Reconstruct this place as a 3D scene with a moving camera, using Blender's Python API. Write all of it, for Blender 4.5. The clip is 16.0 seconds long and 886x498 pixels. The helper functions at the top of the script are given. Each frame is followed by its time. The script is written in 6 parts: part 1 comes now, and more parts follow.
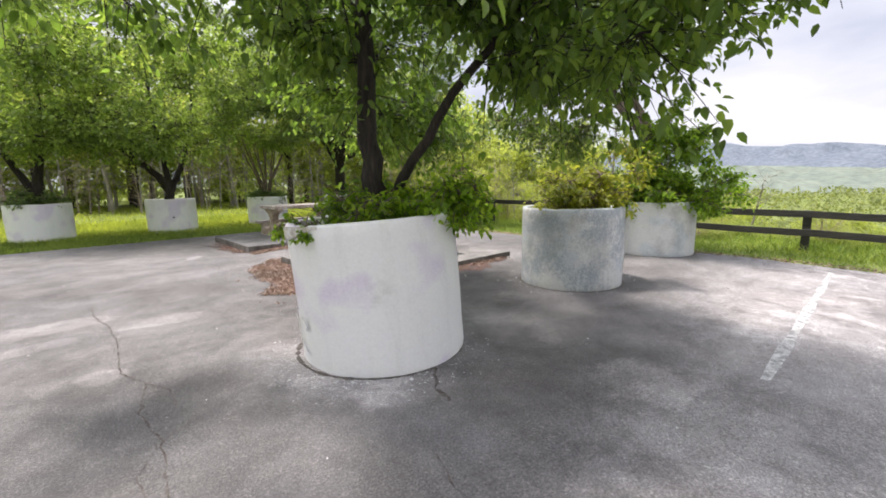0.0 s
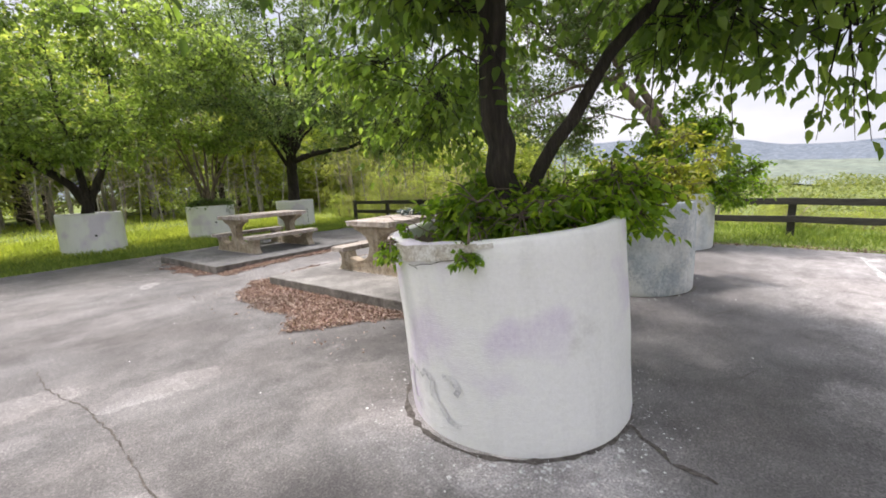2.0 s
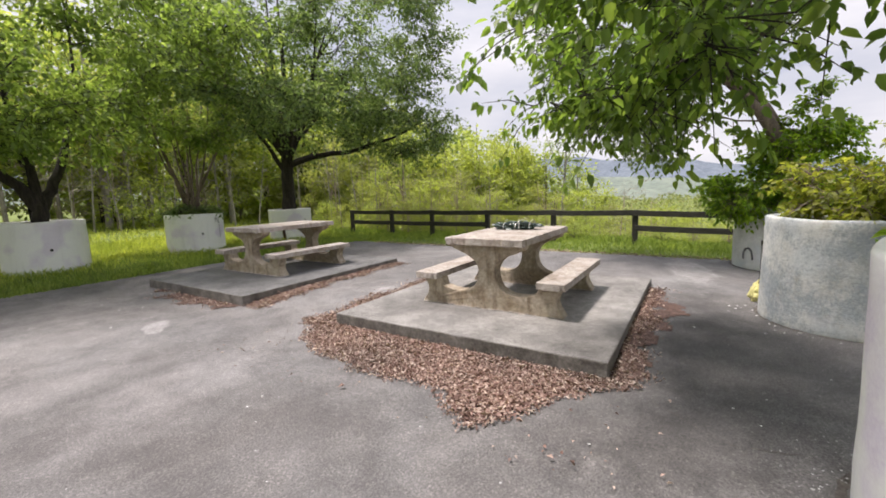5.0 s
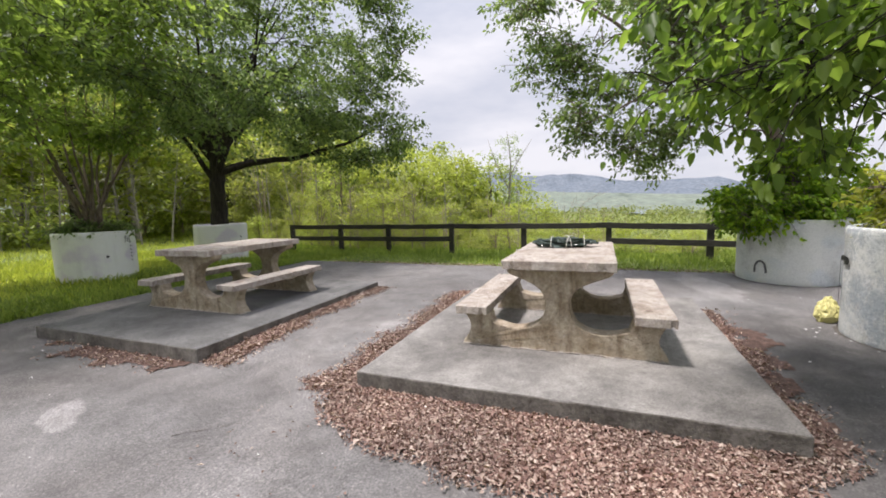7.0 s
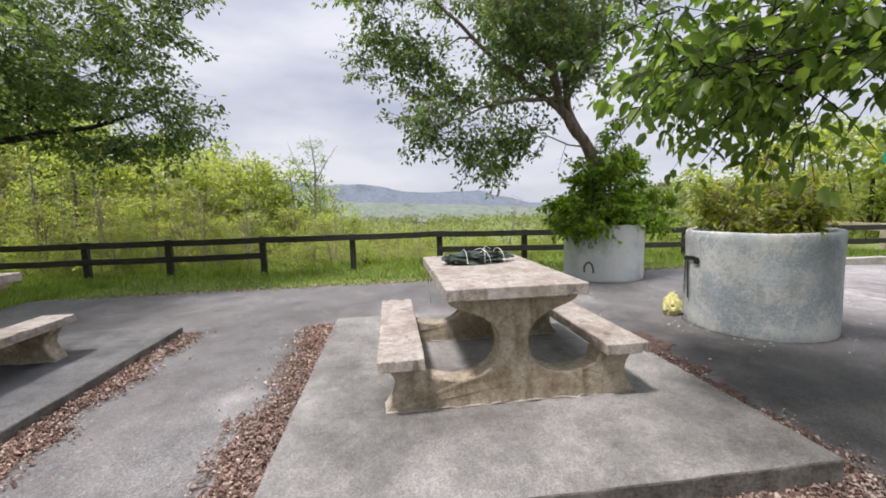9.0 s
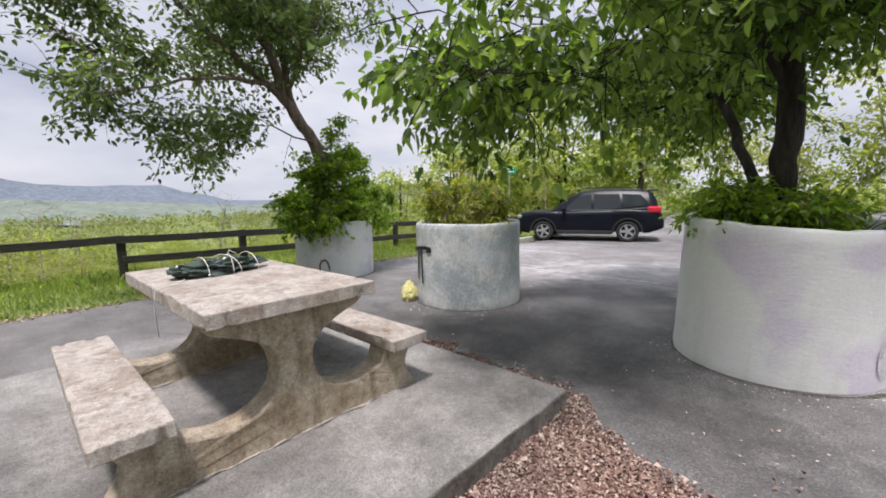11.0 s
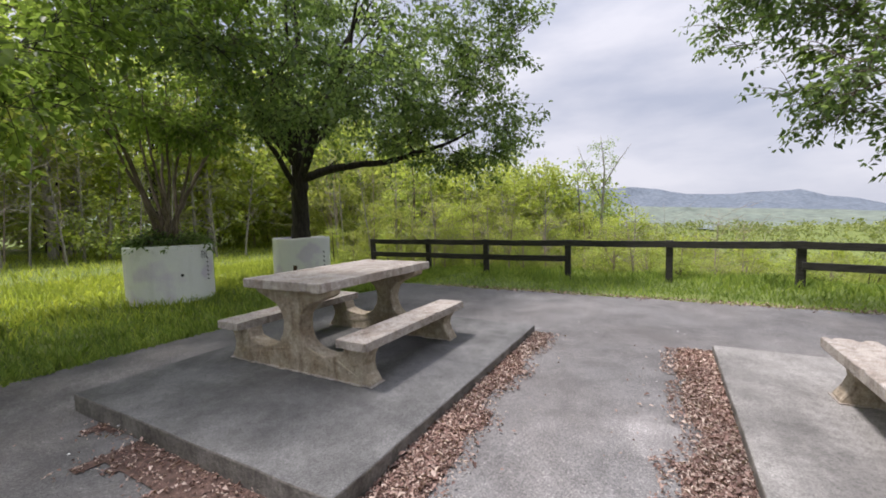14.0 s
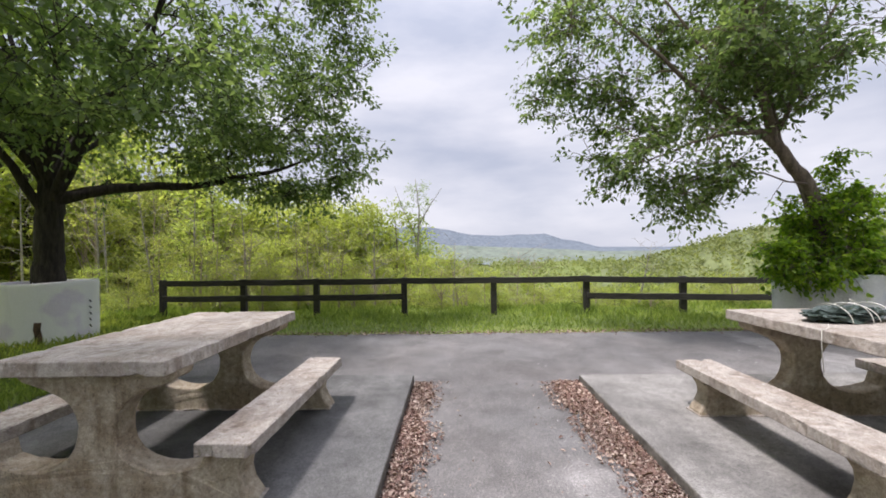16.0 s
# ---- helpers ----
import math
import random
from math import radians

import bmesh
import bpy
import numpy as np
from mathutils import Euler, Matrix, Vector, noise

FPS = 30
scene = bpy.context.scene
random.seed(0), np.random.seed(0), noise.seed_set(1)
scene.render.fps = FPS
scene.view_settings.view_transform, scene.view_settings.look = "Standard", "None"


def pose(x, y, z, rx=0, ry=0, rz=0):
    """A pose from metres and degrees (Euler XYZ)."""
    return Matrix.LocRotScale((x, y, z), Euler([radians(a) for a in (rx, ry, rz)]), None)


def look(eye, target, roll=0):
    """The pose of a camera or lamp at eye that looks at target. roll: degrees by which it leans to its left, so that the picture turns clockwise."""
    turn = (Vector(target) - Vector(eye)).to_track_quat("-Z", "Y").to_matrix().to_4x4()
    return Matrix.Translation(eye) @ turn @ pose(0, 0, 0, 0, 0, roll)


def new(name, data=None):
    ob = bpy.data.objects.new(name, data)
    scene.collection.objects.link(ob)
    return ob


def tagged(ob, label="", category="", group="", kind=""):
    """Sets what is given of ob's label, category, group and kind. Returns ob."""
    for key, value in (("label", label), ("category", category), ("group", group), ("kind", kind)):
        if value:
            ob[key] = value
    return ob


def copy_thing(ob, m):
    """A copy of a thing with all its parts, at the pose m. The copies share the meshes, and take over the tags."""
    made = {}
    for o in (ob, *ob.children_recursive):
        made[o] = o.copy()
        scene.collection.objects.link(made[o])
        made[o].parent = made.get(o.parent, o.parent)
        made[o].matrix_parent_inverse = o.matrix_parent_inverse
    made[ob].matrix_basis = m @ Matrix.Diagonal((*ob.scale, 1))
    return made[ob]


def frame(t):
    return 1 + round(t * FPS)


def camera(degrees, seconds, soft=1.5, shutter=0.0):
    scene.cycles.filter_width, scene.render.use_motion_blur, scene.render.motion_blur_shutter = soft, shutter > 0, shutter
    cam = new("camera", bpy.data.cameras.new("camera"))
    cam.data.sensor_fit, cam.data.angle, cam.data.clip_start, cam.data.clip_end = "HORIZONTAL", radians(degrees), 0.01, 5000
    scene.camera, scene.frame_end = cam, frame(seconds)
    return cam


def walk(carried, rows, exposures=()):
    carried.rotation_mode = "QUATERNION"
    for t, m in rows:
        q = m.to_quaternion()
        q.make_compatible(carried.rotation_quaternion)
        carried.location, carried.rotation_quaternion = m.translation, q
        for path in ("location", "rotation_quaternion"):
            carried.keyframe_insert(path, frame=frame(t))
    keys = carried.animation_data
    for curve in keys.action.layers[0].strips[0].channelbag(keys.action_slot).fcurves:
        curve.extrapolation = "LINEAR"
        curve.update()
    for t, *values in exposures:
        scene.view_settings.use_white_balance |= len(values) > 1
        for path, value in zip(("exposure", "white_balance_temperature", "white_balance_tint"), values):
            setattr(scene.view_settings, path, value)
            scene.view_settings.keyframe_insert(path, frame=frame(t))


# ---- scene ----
cam = camera(95.0, 16.0, soft=1.8)
METRES, EYE, TILT, LEAN, TURN = 10.7, 1.5, 0.0, 0.0, -42.8
ROWS = [
    (0.0, 0.0, 0.0, 0.0, -0.16, -9.25, 1.0),
    (0.5, -0.0345, 0.018, -0.0024, -8.89, -10.05, 1.09),
    (1.0, -0.0656, 0.0495, -0.0049, -11.38, -10.25, 1.56),
    (1.5, -0.1039, 0.078, -0.0017, -10.81, -9.61, 2.31),
    (2.0, -0.1401, 0.1044, -0.0001, -9.86, -9.36, 2.78),
    (2.5, -0.1736, 0.1387, 0.0016, -9.81, -9.34, 2.82),
    (3.0, -0.2076, 0.1646, 0.0008, -10.69, -9.34, 2.51),
    (3.5, -0.2296, 0.2011, -0.0015, -11.89, -9.36, 2.22),
    (4.0, -0.2539, 0.2336, -0.0008, -13.16, -8.97, 1.9),
    (4.5, -0.2776, 0.2648, -0.0005, -14.14, -8.49, 1.8),
    (7.0, -0.3754, 0.4459, -0.0011, -25.84, -6.45, 1.72),
    (7.5, -0.3783, 0.4869, -0.0008, -31.0, -6.38, 1.78),
    (8.0, -0.3869, 0.5233, -0.0023, -37.32, -6.33, 1.85),
    (8.5, -0.3851, 0.5599, -0.0035, -45.03, -6.22, 1.81),
    (9.0, -0.379, 0.5946, -0.0011, -54.65, -5.97, 1.62),
    (9.5, -0.375, 0.619, -0.001, -69.07, -6.12, 1.68),
    (9.7, -0.3735, 0.6255, -0.0012, -75.6, -6.2, 1.6),
    (10.75, -0.3620, 0.6400, -0.0028, -95.0, -7.2, 1.3),
    (11.8, -0.3535, 0.6490, -0.0034, -79.4, -7.6, 1.05),
    (12.0, -0.3553, 0.6531, -0.0034, -72.01, -7.51, 1.04),
    (12.5, -0.3683, 0.6648, -0.003, -53.49, -6.68, 1.1),
    (13.0, -0.3938, 0.6723, -0.0008, -38.19, -5.73, 1.16),
    (13.5, -0.4182, 0.6797, -0.0003, -26.01, -4.93, 1.27),
    (14.0, -0.4319, 0.695, -0.0027, -18.6, -4.32, 1.43),
    (14.5, -0.4426, 0.7149, -0.0008, -19.34, -3.52, 1.38),
    (15.0, -0.4609, 0.7331, -0.0004, -26.84, -2.09, 1.07),
    (15.5, -0.4716, 0.754, 0.0004, -36.39, -0.67, 1.02),
    (16.0, -0.4726, 0.7776, 0.0022, -45.68, 0.23, 0.88),
]
walk(cam, [(t, pose(0, 0, EYE, TILT, LEAN, TURN) @ pose(METRES * x, METRES * y, METRES * z, 90 + pitch, roll, yaw)) for t, x, y, z, yaw, pitch, roll in ROWS],
     [(0.0, 0.4, 6700, 15), (1.0, 0.34, 6700, 15), (3.0, 0.38, 6750, 15), (4.5, 0.24, 6850, 16), (7.0, 0.13, 6650, 15), (9.0, -0.02, 6500, 14), (13.0, -0.02, 6450, 16), (16.0, 0.06, 6450, 16)])

# ---- light: an overcast spring sky with one wide, weak sun ----
SUN_AZ, SUN_EL = 120.0, 69.0   # the veiled sun stands high behind the walker
world = bpy.data.worlds.new("overcast_sky")
scene.world = world
world.use_nodes = True
wn, wl = world.node_tree.nodes, world.node_tree.links
wn.clear()
sky = wn.new("ShaderNodeTexSky")
sky.sky_type, sky.sun_disc = "NISHITA", False
sky.sun_elevation, sky.sun_rotation = radians(SUN_EL), radians(90 - SUN_AZ)
dim = wn.new("ShaderNodeVectorMath")
dim.operation = "SCALE"
dim.inputs["Scale"].default_value = 0.9
wl.new(sky.outputs[0], dim.inputs[0])
wco = wn.new("ShaderNodeTexCoord")
wmap = wn.new("ShaderNodeMapping")
wmap.inputs["Scale"].default_value = (1.0, 1.0, 3.2)
wl.new(wco.outputs["Generated"], wmap.inputs[0])
wno = wn.new("ShaderNodeTexNoise")
wno.inputs["Scale"].default_value, wno.inputs["Detail"].default_value, wno.inputs["Roughness"].default_value = 2.1, 6.0, 0.52
wl.new(wmap.outputs[0], wno.inputs["Vector"])
wramp = wn.new("ShaderNodeValToRGB")
wramp.color_ramp.elements[0].position, wramp.color_ramp.elements[0].color = 0.36, (5.1, 5.6, 6.7, 1)
wramp.color_ramp.elements[1].position, wramp.color_ramp.elements[1].color = 0.64, (8.1, 8.3, 8.9, 1)
wl.new(wno.outputs[0], wramp.inputs[0])
wmix = wn.new("ShaderNodeMixRGB")
wmix.inputs[0].default_value = 0.93
wl.new(dim.outputs[0], wmix.inputs[1])
wl.new(wramp.outputs[0], wmix.inputs[2])
wbg = wn.new("ShaderNodeBackground")
wbg.inputs["Strength"].default_value = 0.1
wsep = wn.new("ShaderNodeSeparateXYZ")
wl.new(wco.outputs["Generated"], wsep.inputs[0])
wup = wn.new("ShaderNodeMapRange")
wup.inputs["From Min"].default_value, wup.inputs["From Max"].default_value = 0.0, 1.0
wup.inputs["To Min"].default_value, wup.inputs["To Max"].default_value = 1.02, 2.3
wpow = wn.new("ShaderNodeMath")
wpow.operation, wpow.use_clamp = "POWER", True
wpow.inputs[1].default_value = 2.7
wl.new(wsep.outputs[2], wpow.inputs[0])
wl.new(wpow.outputs[0], wup.inputs["Value"])
wgrow = wn.new("ShaderNodeVectorMath")       # an overcast sky is about three times as bright overhead as at the horizon
wgrow.operation = "SCALE"
wl.new(wmix.outputs[0], wgrow.inputs[0])
wl.new(wup.outputs[0], wgrow.inputs["Scale"])
wl.new(wgrow.outputs[0], wbg.inputs[0])
wout = wn.new("ShaderNodeOutputWorld")
wl.new(wbg.outputs[0], wout.inputs[0])
sun = new("sun", bpy.data.lights.new("sun", "SUN"))
sun.data.energy, sun.data.angle, sun.data.color = 4.6, radians(7), (1.0, 0.965, 0.92)
sun_way = Vector((math.cos(radians(SUN_AZ)) * math.cos(radians(SUN_EL)), math.sin(radians(SUN_AZ)) * math.cos(radians(SUN_EL)), math.sin(radians(SUN_EL))))
sun.matrix_world = look(sun_way * 60, (0, 0, 0))

# ---- materials ----


def mat(name):
    m = bpy.data.materials.new(name)
    m.use_nodes = True
    n = m.node_tree.nodes
    b = n["Principled BSDF"]
    return m, n, m.node_tree.links, b


def ramp(n, l, source, stops):
    r = n.new("ShaderNodeValToRGB")
    e = r.color_ramp.elements
    while len(e) < len(stops):
        e.new(0.5)
    for k, (at, c) in enumerate(stops):
        e[k].position, e[k].color = at, (*c, 1) if len(c) == 3 else c
    l.new(source, r.inputs[0])
    return r.outputs[0]


def noise_tex(n, l, scale, detail=5.0, rough=0.6, squash=(1, 1, 1), kind="Object"):
    c = n.new("ShaderNodeTexCoord")
    mp = n.new("ShaderNodeMapping")
    mp.inputs["Scale"].default_value = squash
    l.new(c.outputs[kind], mp.inputs[0])
    t = n.new("ShaderNodeTexNoise")
    t.inputs["Scale"].default_value, t.inputs["Detail"].default_value, t.inputs["Roughness"].default_value = scale, detail, rough
    l.new(mp.outputs[0], t.inputs["Vector"])
    return t.outputs[0]


def mixed(n, l, fac, a, b, how="MIX"):
    x = n.new("ShaderNodeMixRGB")
    x.blend_type = how
    for slot, v in zip(x.inputs, (fac, a, b)):
        if isinstance(v, (int, float)):
            slot.default_value = v
        elif isinstance(v, tuple):
            slot.default_value = (*v, 1)
        else:
            l.new(v, slot)
    return x.outputs[0]


def bumped(n, l, b, height, strength, distance):
    k = n.new("ShaderNodeBump")
    k.inputs["Strength"].default_value, k.inputs["Distance"].default_value = strength, distance
    l.new(height, k.inputs["Height"])
    l.new(k.outputs[0], b.inputs["Normal"])


def plain(name, dark, light, scale=6.0, rough=0.8, bump=0.3, dist=0.004, fine=60.0, metal=0.0, squash=(1, 1, 1)):
    """A weathered surface: broad blotches, fine grain and relief."""
    m, n, l, b = mat(name)
    big = noise_tex(n, l, scale, 6, 0.62, squash)
    small = noise_tex(n, l, fine, 3, 0.6, squash)
    col = ramp(n, l, big, [(0.32, dark), (0.68, light)])
    col = mixed(n, l, 0.42, col, ramp(n, l, small, [(0.33, (0.2, 0.2, 0.2)), (0.67, (0.82, 0.82, 0.82))]), "OVERLAY")
    l.new(col, b.inputs["Base Color"])
    b.inputs["Roughness"].default_value, b.inputs["Metallic"].default_value = rough, metal
    bumped(n, l, b, mixed(n, l, 0.5, big, small), bump, dist)
    return m


# worn patches, and tree shade and sunlit ground painted into the tarmac: centre, half sizes, turn, how much lighter or
# darker, softness of the edge
WEAR_AND_SHADE = ((-0.3, 6.05, 0.62, 0.27, 4, 1.5, 0.08), (-0.42, 5.38, 0.4, 0.14, 6, 1.45, 0.08), (0.07, 4.14, 0.17, 0.2, 30, 1.45, 0.08), (0.66, 5.49, 0.5, 0.2, -12, 1.45, 0.06), (3.05, 1.09, 0.42, 0.33, 0, 1.3, 0.08),
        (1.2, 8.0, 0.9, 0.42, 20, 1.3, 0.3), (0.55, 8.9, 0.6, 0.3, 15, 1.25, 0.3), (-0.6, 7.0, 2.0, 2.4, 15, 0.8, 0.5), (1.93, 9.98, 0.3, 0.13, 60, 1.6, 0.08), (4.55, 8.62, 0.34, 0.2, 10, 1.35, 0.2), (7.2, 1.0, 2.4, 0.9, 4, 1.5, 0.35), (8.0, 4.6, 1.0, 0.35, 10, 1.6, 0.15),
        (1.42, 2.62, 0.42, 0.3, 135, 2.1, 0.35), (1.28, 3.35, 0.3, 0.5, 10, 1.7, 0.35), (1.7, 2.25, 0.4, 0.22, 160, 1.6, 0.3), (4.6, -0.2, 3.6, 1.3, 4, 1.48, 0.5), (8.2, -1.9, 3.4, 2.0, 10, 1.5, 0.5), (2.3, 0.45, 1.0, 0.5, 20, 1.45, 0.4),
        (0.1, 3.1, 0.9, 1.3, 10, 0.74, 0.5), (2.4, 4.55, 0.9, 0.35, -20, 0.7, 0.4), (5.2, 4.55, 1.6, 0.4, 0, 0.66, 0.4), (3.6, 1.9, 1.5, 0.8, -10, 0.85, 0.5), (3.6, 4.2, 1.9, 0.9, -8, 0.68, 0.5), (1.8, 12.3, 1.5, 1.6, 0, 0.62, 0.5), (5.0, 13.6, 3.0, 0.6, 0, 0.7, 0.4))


def oval(n, l, value, soft):
    m = n.new("ShaderNodeMapRange")
    m.inputs["From Min"].default_value, m.inputs["From Max"].default_value = 1.46 - soft, 1.46 + soft
    m.inputs["To Min"].default_value, m.inputs["To Max"].default_value = 1.0, 0.0
    l.new(value, m.inputs["Value"])
    return m.outputs[0]


def asphalt_mat():
    m, n, l, b = mat("worn_asphalt_painted_shade")
    grit = noise_tex(n, l, 78, 7, 0.9)
    mid = noise_tex(n, l, 2.2, 8, 0.68)
    wide = noise_tex(n, l, 0.34, 5, 0.55, (1, 0.8, 1))
    col = ramp(n, l, wide, [(0.34, (0.115, 0.111, 0.112)), (0.5, (0.15, 0.146, 0.147)), (0.66, (0.2, 0.196, 0.197))])
    col = mixed(n, l, 0.55, col, ramp(n, l, mid, [(0.3, (0.2, 0.19, 0.195)), (0.52, (0.5, 0.5, 0.5)), (0.72, (0.78, 0.78, 0.79))]), "OVERLAY")
    col = mixed(n, l, 0.85, col, ramp(n, l, grit, [(0.36, (0.1, 0.1, 0.1)), (0.5, (0.5, 0.5, 0.5)), (0.64, (0.92, 0.92, 0.92))]), "OVERLAY")
    warm = noise_tex(n, l, 0.8, 4, 0.6)
    col = mixed(n, l, ramp(n, l, warm, [(0.38, (0.15, 0.15, 0.15)), (0.66, (0.75, 0.75, 0.75))]), col, mixed(n, l, 1.0, col, (1.01, 0.96, 0.93), "MULTIPLY"))
    blotch = noise_tex(n, l, 7.5, 9, 0.78)
    col = mixed(n, l, ramp(n, l, blotch, [(0.57, (0, 0, 0)), (0.66, (0.55, 0.55, 0.55))]), col, mixed(n, l, 1.0, col, (1.5, 1.49, 1.48), "MULTIPLY"))
    chips = n.new("ShaderNodeTexVoronoi")       # pale stones worn bare in the binder
    chips.inputs["Scale"].default_value = 95
    cc = n.new("ShaderNodeTexCoord")
    l.new(cc.outputs["Object"], chips.inputs["Vector"])
    sep = n.new("ShaderNodeSeparateColor")
    l.new(chips.outputs["Color"], sep.inputs[0])
    col = mixed(n, l, ramp(n, l, sep.outputs[0], [(0.82, (0, 0, 0)), (0.9, (0.5, 0.5, 0.5))]), col, mixed(n, l, 1.0, col, (1.75, 1.72, 1.68), "MULTIPLY"))
    uneven = n.new("ShaderNodeMath")
    uneven.operation = "MULTIPLY_ADD"
    uneven.inputs[1].default_value, uneven.inputs[2].default_value = 2.2, -0.6
    l.new(noise_tex(n, l, 3.2, 9, 0.72), uneven.inputs[0])
    # gains under 1 paint soft shade, the broad pale ovals paint open light
    for cx, cy, rx, ry, turn, gain, soft in WEAR_AND_SHADE:
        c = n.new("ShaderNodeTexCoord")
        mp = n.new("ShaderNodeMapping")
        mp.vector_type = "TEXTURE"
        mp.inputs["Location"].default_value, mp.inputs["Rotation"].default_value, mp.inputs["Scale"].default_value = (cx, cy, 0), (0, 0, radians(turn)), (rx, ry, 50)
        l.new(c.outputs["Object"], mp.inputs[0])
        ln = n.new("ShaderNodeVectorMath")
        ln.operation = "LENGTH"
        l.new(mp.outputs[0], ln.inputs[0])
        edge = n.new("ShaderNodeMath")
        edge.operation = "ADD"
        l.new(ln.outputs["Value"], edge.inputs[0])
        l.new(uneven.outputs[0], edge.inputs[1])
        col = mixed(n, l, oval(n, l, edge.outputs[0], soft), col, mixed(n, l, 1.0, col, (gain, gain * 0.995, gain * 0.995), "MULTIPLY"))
    l.new(col, b.inputs["Base Color"])
    b.inputs["Roughness"].default_value = 0.88
    bumped(n, l, b, mixed(n, l, 0.4, grit, mid), 0.45, 0.006)
    return m


def planter_mat(name, paint, bare, worn, tint, flake=0.0):
    """Painted concrete pipe: streaked white paint, bare concrete where it has worn, faint coloured blotches."""
    m, n, l, b = mat(name)
    info = n.new("ShaderNodeObjectInfo")
    c = n.new("ShaderNodeTexCoord")
    add = n.new("ShaderNodeVectorMath")
    sc = n.new("ShaderNodeVectorMath")
    sc.operation, sc.inputs["Scale"].default_value = "SCALE", 37.0
    l.new(info.outputs["Random"], sc.inputs[0])
    l.new(c.outputs["Object"], add.inputs[0])
    l.new(sc.outputs[0], add.inputs[1])

    def nz(scale, detail, rough, squash):
        mp = n.new("ShaderNodeMapping")
        mp.inputs["Scale"].default_value = squash
        l.new(add.outputs[0], mp.inputs[0])
        t = n.new("ShaderNodeTexNoise")
        t.inputs["Scale"].default_value, t.inputs["Detail"].default_value, t.inputs["Roughness"].default_value = scale, detail, rough
        l.new(mp.outputs[0], t.inputs["Vector"])
        return t.outputs[0]
    broad, streak, fine = nz(1.5, 6, 0.62, (1, 1, 0.8)), nz(5, 5, 0.6, (1, 1, 0.16)), nz(42, 4, 0.7, (1, 1, 1))
    col = mixed(n, l, ramp(n, l, broad, [(worn - 0.06, (1, 1, 1)), (worn + 0.1, (0, 0, 0))]), paint, bare)
    col = mixed(n, l, ramp(n, l, streak, [(0.54, (0, 0, 0)), (0.8, (0.32, 0.32, 0.32))]), col, mixed(n, l, 1.0, col, (0.62, 0.62, 0.6), "MULTIPLY"))
    blot = nz(1.9, 2, 0.4, (1, 1, 1))
    col = mixed(n, l, ramp(n, l, blot, [(0.52, (0, 0, 0)), (0.62, (0.85, 0.85, 0.85))]), col, mixed(n, l, 1.0, col, tint, "MULTIPLY"))
    if flake:       # blue-grey undercoat where the top coat has scaled off
        scale_off = mixed(n, l, 0.6, nz(2.6, 3, 0.5, (1, 1, 1)), nz(20, 9, 0.9, (1, 1, 0.8)))
        col = mixed(n, l, ramp(n, l, scale_off, [(0.49, (0, 0, 0)), (0.55, (flake, flake, flake))]), col, (0.29, 0.335, 0.38))
        col = mixed(n, l, ramp(n, l, nz(2.6, 8, 0.8, (1, 1, 0.5)), [(0.56, (0, 0, 0)), (0.66, (0.5, 0.5, 0.5))]), col, (0.33, 0.30, 0.25))
    brushed = nz(7, 7, 0.75, (1, 1, 3.5))
    col = mixed(n, l, 0.12, col, ramp(n, l, brushed, [(0.36, (0.25, 0.25, 0.25)), (0.6, (0.7, 0.7, 0.7))]), "OVERLAY")
    col = mixed(n, l, 0.34, col, ramp(n, l, fine, [(0.3, (0.2, 0.2, 0.2)), (0.7, (0.8, 0.8, 0.8))]), "OVERLAY")
    l.new(col, b.inputs["Base Color"])
    b.inputs["Roughness"].default_value = 0.82
    bumped(n, l, b, mixed(n, l, 0.45, mixed(n, l, 0.6, fine, streak), brushed), 0.6, 0.012)
    return m


def leaf_mat(name, dark, mid, light, shine=0.45, through_share=0.4):
    m, n, l, b = mat(name)
    g = n.new("ShaderNodeNewGeometry")
    col = ramp(n, l, g.outputs["Random Per Island"], [(0.0, dark), (0.5, mid), (1.0, light)])
    big = noise_tex(n, l, 0.7, 3, 0.5)
    col = mixed(n, l, 0.5, col, ramp(n, l, big, [(0.35, (0.3, 0.34, 0.3)), (0.65, (0.72, 0.68, 0.6))]), "OVERLAY")
    l.new(col, b.inputs["Base Color"])
    b.inputs["Roughness"].default_value = shine
    tr = n.new("ShaderNodeBsdfTranslucent")
    l.new(mixed(n, l, 1.0, col, (2.4, 2.45, 1.15), "MULTIPLY"), tr.inputs[0])
    mx = n.new("ShaderNodeMixShader")
    mx.inputs[0].default_value = through_share
    l.new(b.outputs[0], mx.inputs[1])
    l.new(tr.outputs[0], mx.inputs[2])
    l.new(mx.outputs[0], n["Material Output"].inputs[0])
    return m


def ground_mat():
    m, n, l, b = mat("spring_grass_ground")
    wide, mid, fine = noise_tex(n, l, 0.12, 4, 0.6), noise_tex(n, l, 1.3, 6, 0.65), noise_tex(n, l, 30, 3, 0.7)
    col = ramp(n, l, mid, [(0.3, (0.085, 0.115, 0.028)), (0.5, (0.145, 0.185, 0.042)), (0.72, (0.22, 0.245, 0.07))])
    col = mixed(n, l, 0.5, col, ramp(n, l, wide, [(0.35, (0.35, 0.4, 0.3)), (0.65, (0.7, 0.66, 0.5))]), "OVERLAY")
    col = mixed(n, l, 0.6, col, ramp(n, l, fine, [(0.3, (0.2, 0.2, 0.2)), (0.7, (0.8, 0.8, 0.8))]), "OVERLAY")
    l.new(col, b.inputs["Base Color"])
    b.inputs["Roughness"].default_value = 0.95
    bumped(n, l, b, mixed(n, l, 0.5, mid, fine), 0.8, 0.05)
    return m


